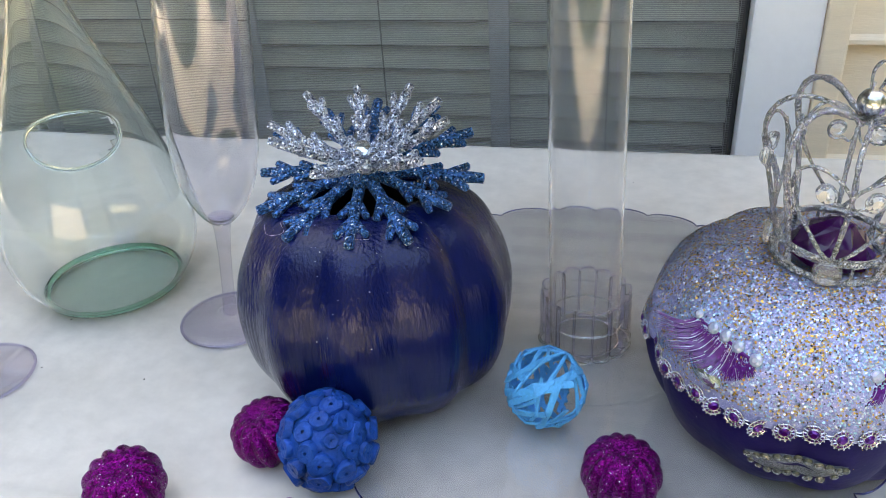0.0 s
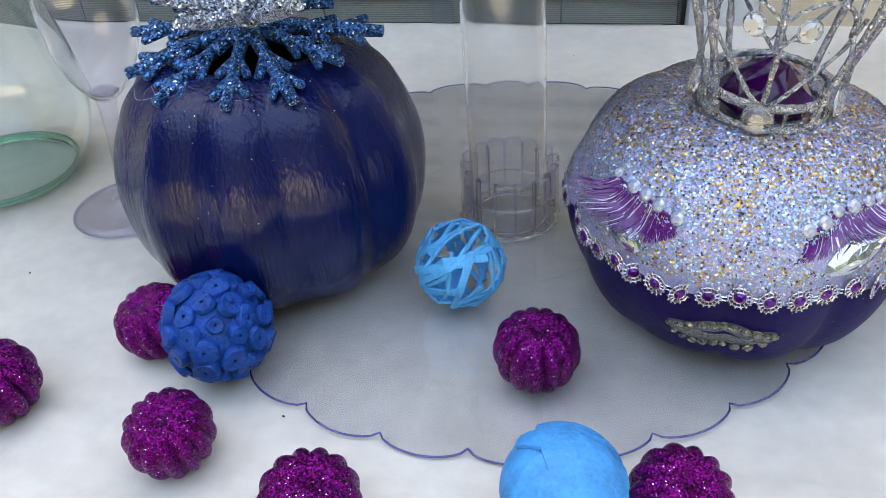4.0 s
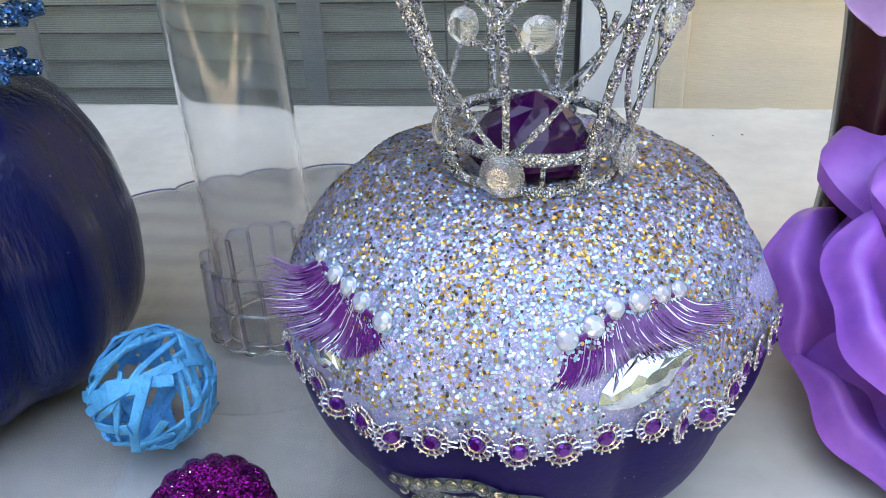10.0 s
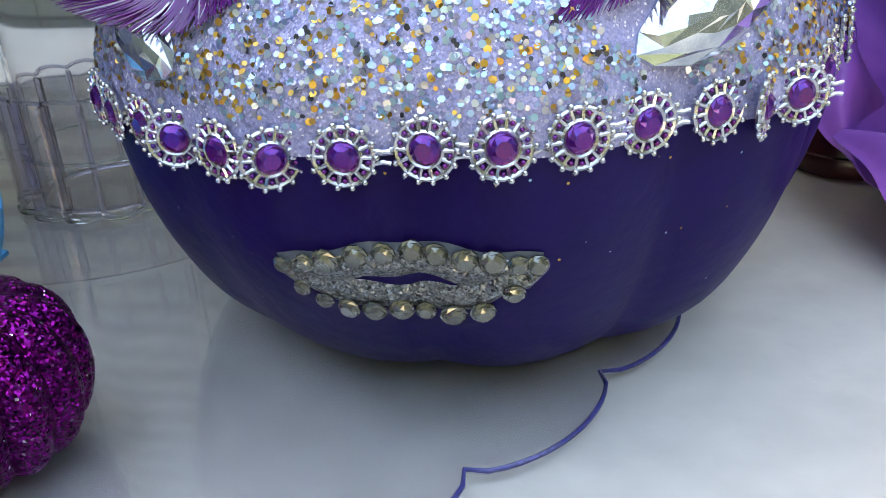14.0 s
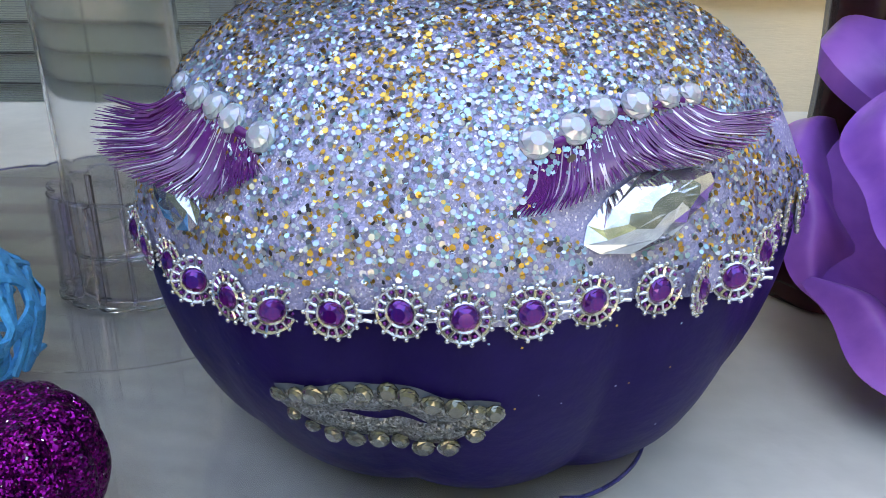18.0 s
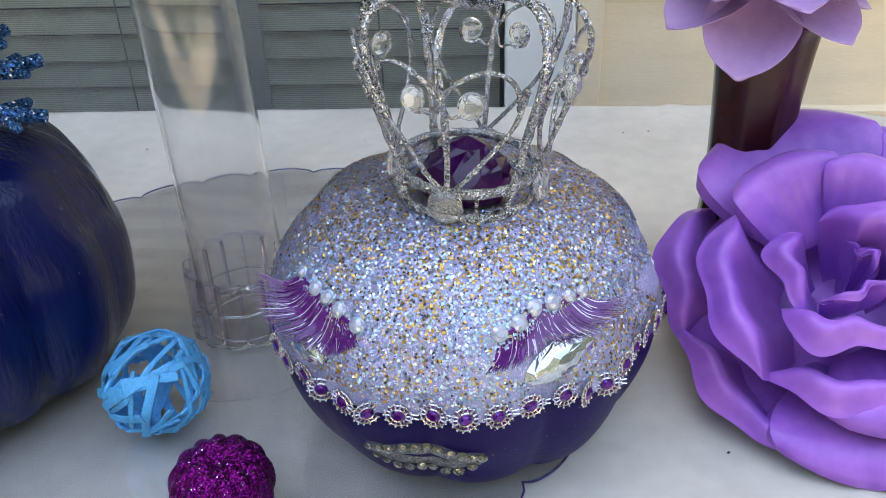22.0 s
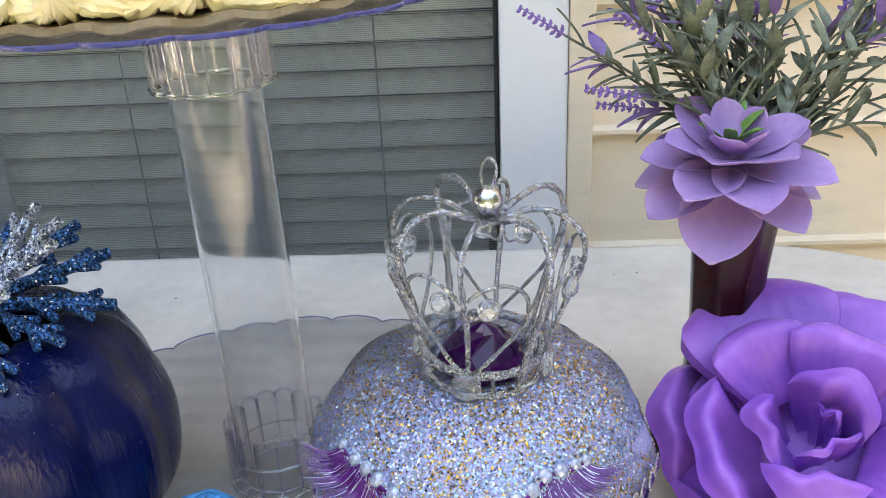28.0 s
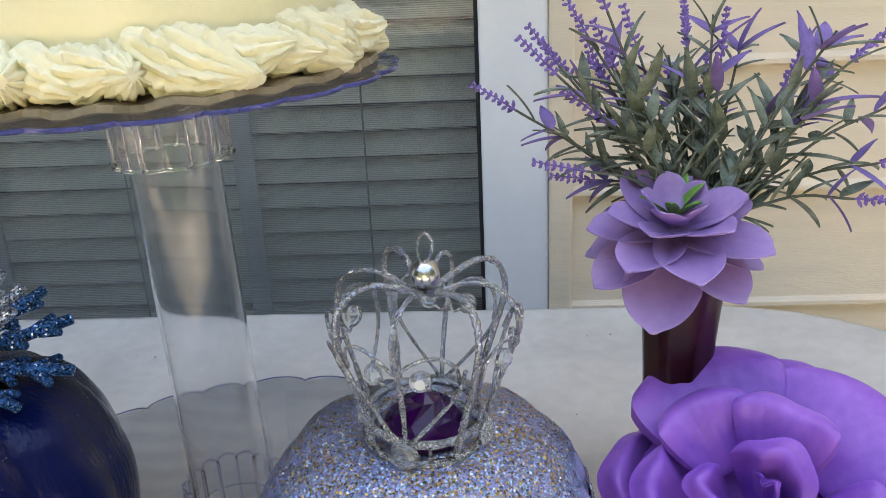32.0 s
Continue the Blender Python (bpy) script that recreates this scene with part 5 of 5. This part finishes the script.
# the outermost stems lean out sideways over the lip
SIDE = [(-0.066, 0.0, 0.066), (-0.056, 0.03, 0.052), (-0.054, 0.01, 0.092), (0.105, 0.02, 0.060), (0.085, 0.0, 0.045), (0.112, 0.03, 0.092), (0.095, 0.05, 0.115)]
for k in range(34):
    a = 137.5 * k + rnd.uniform(-20, 20)
    tilt = 4 + 64 * ((k + 0.5) / 34) ** 0.8 + rnd.uniform(-6, 6)
    if 30 < (a % 360) < 150 and tilt > 55:
        tilt *= 0.8
    ln = rnd.uniform(0.11, 0.155) * (1.05 - 0.22 * (tilt / 70))
    if math.sin(radians(a)) < -0.3 and tilt > 16:
        a = -a
    d = Vector((math.sin(radians(tilt)) * math.cos(radians(a)), math.sin(radians(tilt)) * math.sin(radians(a)), math.cos(radians(tilt))))
    p0 = Vector((rnd.uniform(-0.012, 0.012), rnd.uniform(-0.012, 0.012), -0.03))
    p1 = Vector((0, 0, 0.012)) + d * 0.01
    p2 = p1 + (d + Vector((0, 0, 0.35))).normalized() * ln * 0.5
    p3 = p2 + (d + Vector((0, 0, rnd.uniform(-0.15, 0.25)))).normalized() * ln * 0.5
    if k < len(SIDE):
        p3 = Vector(SIDE[k])
        p2 = p1.lerp(p3, 0.55) + Vector((0, 0, 0.012))
    line = spline([p0, p1, p2, p3], 16)
    stem = obj("stem", *sweep(line, [0.0012 - 0.0004 * i / 16 for i in range(17)], 5), M_STEM, bunch)
    end = (Vector(tuple(line[-1])) - Vector(tuple(line[-2]))).normalized()
    i = k % 3
    leafy = k % 5 in (1, 3) and k >= len(SIDE)
    if leafy:
        o = None
    elif spike_me[i] is None:
        o = obj("flower_spike", *spike(8, 70 + i), M_BUD, stem)
        spike_me[i] = o.data
    else:
        o = new("flower_spike", spike_me[i])
        o.parent = stem
    if o:
        o.matrix_basis = Matrix.Translation(tuple(line[-1])) @ end.to_track_quat("X", "Z").to_matrix().to_4x4()
    for q in range(19 if leafy else 15):
        u = 5 + int(10.5 * min(q, 14) / 14)
        p = Vector(tuple(line[min(u, 16)]))
        t = (Vector(tuple(line[min(u + 1, 16)])) - Vector(tuple(line[u - 1]))).normalized()
        s = t.orthogonal().normalized()
        s.rotate(Matrix.Rotation(q * 2.4 + k, 3, t))
        dirn = (t * rnd.uniform(0.7, 1.4) + s).normalized()
        if dirn.y < -0.3 and p.z < 0.05:
            dirn = (dirn + Vector((0, 0.4, 0.9))).normalized()
        if p.y < 0.0 and p.z < 0.09 and abs(p.x + 0.027) < 0.055:
            continue
        violet = q > 11 and rnd.random() < 0.45
        if violet:
            if leafp_me is None:
                o = obj("leaf", *leaf_piece, M_LEAFP, stem, "violet-tinted leaf")
                leafp_me = o.data
            else:
                o = new("leaf", leafp_me)
        else:
            if leaf_me is None:
                o = obj("leaf", *leaf_piece, M_LEAF, stem)
                leaf_me = o.data
            else:
                o = new("leaf", leaf_me)
        o.parent = stem
        sc = rnd.uniform(0.55, 1.0)
        o.matrix_basis = Matrix.Translation(p) @ dirn.to_track_quat("X", "Z").to_matrix().to_4x4() @ Matrix.Diagonal((sc, sc * rnd.uniform(0.8, 1.2), sc, 1))

# ---- rose ----
FACE = Matrix(((0.905, 0.349, -0.243), (-0.426, 0.742, -0.516), (0.0, 0.570, 0.820))).to_4x4()
rose = thing("foam_rose", "large open purple foam rose leaning by the vase", "flower", Matrix.Translation((0.2975, -0.047, 0.813)) @ FACE)


def fan_petal(az, rb, rt, w, hb, ht, roll, seed, thin=0.0022):
    """An open petal that shows its inner face: a rounded fan from radius rb to rt, half as wide as w, its rim rolled back."""
    rnd = random.Random(seed)
    p1, p2, p3 = rnd.uniform(0, 6), rnd.uniform(0, 6), rnd.uniform(-0.12, 0.12)
    rows = []
    nv, nu = 24, 31
    for j in range(nv):
        v = j / (nv - 1)
        row = []
        for i in range(nu):
            u = 2 * i / (nu - 1) - 1
            side = w * u * (0.42 + 0.58 * math.sin(min(1.0, v * 1.25) * math.pi / 2)) * (1 - 0.10 * max(0, v - 0.8) / 0.2)
            tip = 1 - (0.30 + 0.05 * p3) * abs(u) ** 2.6 + 0.025 * math.sin(3.4 * u + p1)
            r = rb + (rt - rb) * v * tip
            edge = max(abs(u) ** 3, v) if v > 0.25 else abs(u) ** 3
            e = max(0.0, (edge - 0.72) / 0.28)
            h = hb + (ht - hb) * math.sin(min(1.0, v * 1.1) * math.pi / 2) + 0.10 * w * u * u * v - roll * e * e
            h += 0.0016 * math.sin(4.2 * u + p2) * v + 0.0005 * math.sin(26 * u + p1) * math.sin(math.pi * v) ** 2 * (1 - e)
            row.append((r, side, h))
        rows.append(row)
    v, f = thick(rows, thin)
    return moved((v, f), pose(0, 0, 0, 0, 0, az))


def lip_petal(az, half, ra, rb, h1, lip, seed, thin=0.0022):
    """A standing petal: a wall round the axis whose broad lip rolls outwards; its radius runs from ra to rb along the span, and its ends are pointed."""
    rnd = random.Random(seed)
    p1, p2 = rnd.uniform(0, 6), rnd.uniform(0, 6)
    prof = ((-0.45, -0.045), (-0.22, -0.030), (-0.09, -0.016), (-0.03, -0.006))
    rows = []
    nu = 37
    for i in range(nu):
        u = 2 * i / (nu - 1) - 1
        rr = (ra + (rb - ra) * (u + 1) / 2) * (1 + 0.8 * (1 / math.cos(radians(min(half, 58)) * u) - 1))
        rr += 0.0022 * math.sin(4.2 * u + p1) + 0.0009 * math.sin(9 * u + p2)
        taper = max(0.03, 1 - abs(u) ** 3.2)
        wl = lip * taper * (1 + 0.14 * math.sin(5.0 * u + p2))
        top = h1 - 0.010 * abs(u) ** 4 + 0.0022 * math.sin(3.1 * u + p2)
        a = radians(az + half * u)
        row = [(rr * (1 + k), top + d) for k, d in prof]
        for q in range(1, 13):
            th = q / 12
            row.append((rr + wl * (th - 0.10 * math.sin(math.pi * th)), top + 0.26 * wl * math.sin(math.pi * min(1, th * 1.15)) - 0.55 * wl * max(0, th - 0.45) ** 1.6))
        rows.append([(r * math.cos(a), r * math.sin(a), h) for r, h in row])
    return thick(rows, thin)


FANS = [(122, 0.036, 0.101, 0.046, -0.006, 0.010, 0.007), (91, 0.036, 0.101, 0.038, -0.024, -0.006, 0.007), (57, 0.034, 0.098, 0.046, -0.010, 0.004, 0.007),
        (134, 0.026, 0.0660, 0.026, 0.000, 0.030, 0.008), (80, 0.020, 0.0570, 0.027, 0.000, 0.032, 0.008), (18, 0.034, 0.092, 0.040, -0.022, 0.000, 0.007),
        (-8, 0.024, 0.066, 0.032, -0.006, 0.018, 0.008), (-48, 0.024, 0.072, 0.036, -0.020, 0.004, 0.008), (-66, 0.030, 0.088, 0.046, -0.030, -0.008, 0.007)]
LIPS = [(182, 31, 0.073, 0.064, -0.006, 0.0180), (205, 44, 0.0430, 0.0480, 0.028, 0.0175), (198, 48, 0.0190, 0.0215, 0.035, 0.0120),
        (-86, 47, 0.0255, 0.0265, 0.030, 0.0150), (62, 70, 0.0150, 0.0140, 0.039, 0.0150), (-50, 64, 0.0120, 0.0140, 0.033, 0.0040), (50, 60, 0.0060, 0.0075, 0.033, 0.0030),
        (-122, 34, 0.064, 0.066, -0.006, 0.0150), (-78, 40, 0.046, 0.044, 0.010, 0.0150)]
for k, (az, rb, rt, w, hb, ht, roll) in enumerate(FANS):
    obj("petal", *fan_petal(az, rb, rt, w, hb, ht, roll, 100 + k), M_ROSE, rose)
for k, (az, half, ra, rb, h1, lip) in enumerate(LIPS):
    obj("petal", *lip_petal(az, half, ra, rb, h1, lip, 130 + k), M_ROSE, rose)
obj("petal_base", *lathe([(0.001, -0.030), (0.030, -0.029), (0.056, -0.026), (0.072, -0.014), (0.070, -0.017), (0.054, -0.030), (0.028, -0.034), (0.001, -0.036)], 40), M_ROSE, rose)
obj("calyx", *lathe([(0.0005, -0.056), (0.012, -0.054), (0.020, -0.046), (0.022, -0.037), (0.001, -0.0365)], 24), M_LEAF, rose)

# ---- glassware ----
TER = (-0.3995, 0.043, T + 0.0015)
terr = thing("glass_terrarium", "pale green teardrop glass terrarium with a round side opening", "terrarium", pose(*TER))
tp = [(0.001, 0.0), (0.049, 0.0), (0.057, 0.004), (0.0705, 0.026), (0.0750, 0.055), (0.070, 0.090), (0.060, 0.125), (0.048, 0.158), (0.035, 0.190), (0.024, 0.220), (0.0165, 0.250), (0.014, 0.280)]
outer_p = [(max(p[0], 0.0006), p[1]) for p in spline([(r, z, 0) for r, z in tp], 70)]
outer_p = [p for p in outer_p if p[1] > 0.0015 or p[0] > 0.051]
inner_p = [(r - 0.0022, z) for r, z in outer_p]
HOLE_A, HOLE_Z, HOLE_R, HOLE_H = -53.0, 0.146, 0.034, 0.0185
n = 120


def in_hole(p):
    a = math.degrees(math.atan2(p[1], p[0])) - HOLE_A
    rr = math.hypot(p[0], p[1])
    return p[2] > 0.05 and (radians((a + 180) % 360 - 180) * rr / HOLE_R) ** 2 + ((p[2] - HOLE_Z) / HOLE_H) ** 2 < 1 and abs((a + 180) % 360 - 180) < 85


for nm, pr in (("wall", outer_p + inner_p[::-1]),):
    v, f = lathe(pr, n)
    f = [q for q in f if not all(in_hole(v[i]) for i in q)]
    obj(nm, v, f, M_GREENGLASS, terr)
ring = []
for i in range(49):
    t = 2 * math.pi * i / 48
    z = HOLE_Z + HOLE_H * math.sin(t)
    rr = float(np.interp(z, [p[1] for p in outer_p], [p[0] for p in outer_p])) - 0.001
    a = radians(HOLE_A) + HOLE_R * math.cos(t) / max(rr, 0.02)
    ring.append((rr * math.cos(a), rr * math.sin(a), z))
obj("base_disc", *lathe([(0.0005, 0.0030), (0.046, 0.0034), (0.0505, 0.0052)], 80), M_GREENBASE, terr, "pale green glass base")
obj("base_edge", *sweep([polar(4.5 * i, 0.0540, 0.0042) for i in range(81)], 0.0025, 10, cap=False), M_GREENRIM, terr, "bright green glass edge")
obj("opening_rim", *sweep(ring, 0.0013, 10, cap=False), M_GLASSRIM, terr, "thick fire-polished rim")


def flute(at, lean):
    t = thing("champagne_flute", "clear plastic champagne flute standing on the cloth", "glass", at, group="champagne flutes")
    foot = [(0.001, 0), (0.037, 0), (0.0378, 0.0008), (0.037, 0.0017), (0.025, 0.0026), (0.010, 0.0045), (0.0062, 0.008), (0.001, 0.009)]
    obj("foot", *lathe(foot, 64), M_FOOT, t)
    stem = obj("stem", *lathe([(0.0005, 0.0065), (0.0052, 0.0065), (0.0046, 0.03), (0.0047, 0.06), (0.0058, 0.080), (0.0068, 0.086), (0.0005, 0.086)], 24), M_FOOT, t)
    stem.matrix_basis = pose(0, 0, 0, 0, lean, 0)
    bowl = [(0.0005, 0.0865), (0.0070, 0.087), (0.0135, 0.0935), (0.0212, 0.106), (0.0270, 0.123), (0.0302, 0.150), (0.0305, 0.19), (0.0295, 0.27)]
    bo = [(max(p[0], 0.0005), p[1]) for p in spline([(r, z, 0) for r, z in bowl], 40)]
    bi = [(max(r - 0.0013, 0.0004), max(z, 0.0895)) for r, z in bo]
    obj("foot_rim", *sweep([polar(5 * i, 0.0372, 0.0010) for i in range(73)], 0.0011, 8, cap=False), M_LAVRIM, t, "lavender edge of the foot")
    b = obj("bowl", *lathe(bo + bi[::-1], 64), M_FLUTE, t)
    b.matrix_basis = pose(0, 0, 0, 0, lean, 0)
    obj("bowl_bottom", *lathe([(0.0005, 0.0897), (0.0068, 0.0898), (0.0092, 0.0918), (0.0070, 0.0914), (0.0040, 0.0904), (0.0005, 0.0902)], 40), M_LAVRIM, b, "thick lavender bottom of the bowl")
    return t


fl = flute(pose(-0.278, 0.004, T + 0.0012), 6)
copy_thing(fl, pose(-0.431, -0.088, T + 0.0012, 0, 0, 160))
for ob in list(bpy.data.objects):
    if ob.type == "MESH" and ob.data.materials and ob.data.materials[0] in (M_ACRYL, M_ACRYLP, M_GREENGLASS, M_GREENBASE, M_TUBE, M_FLUTE, M_FOOT, M_GREENRIM, M_GLASSRIM, M_LAVRIM, M_RIMC):
        ob.visible_shadow = False
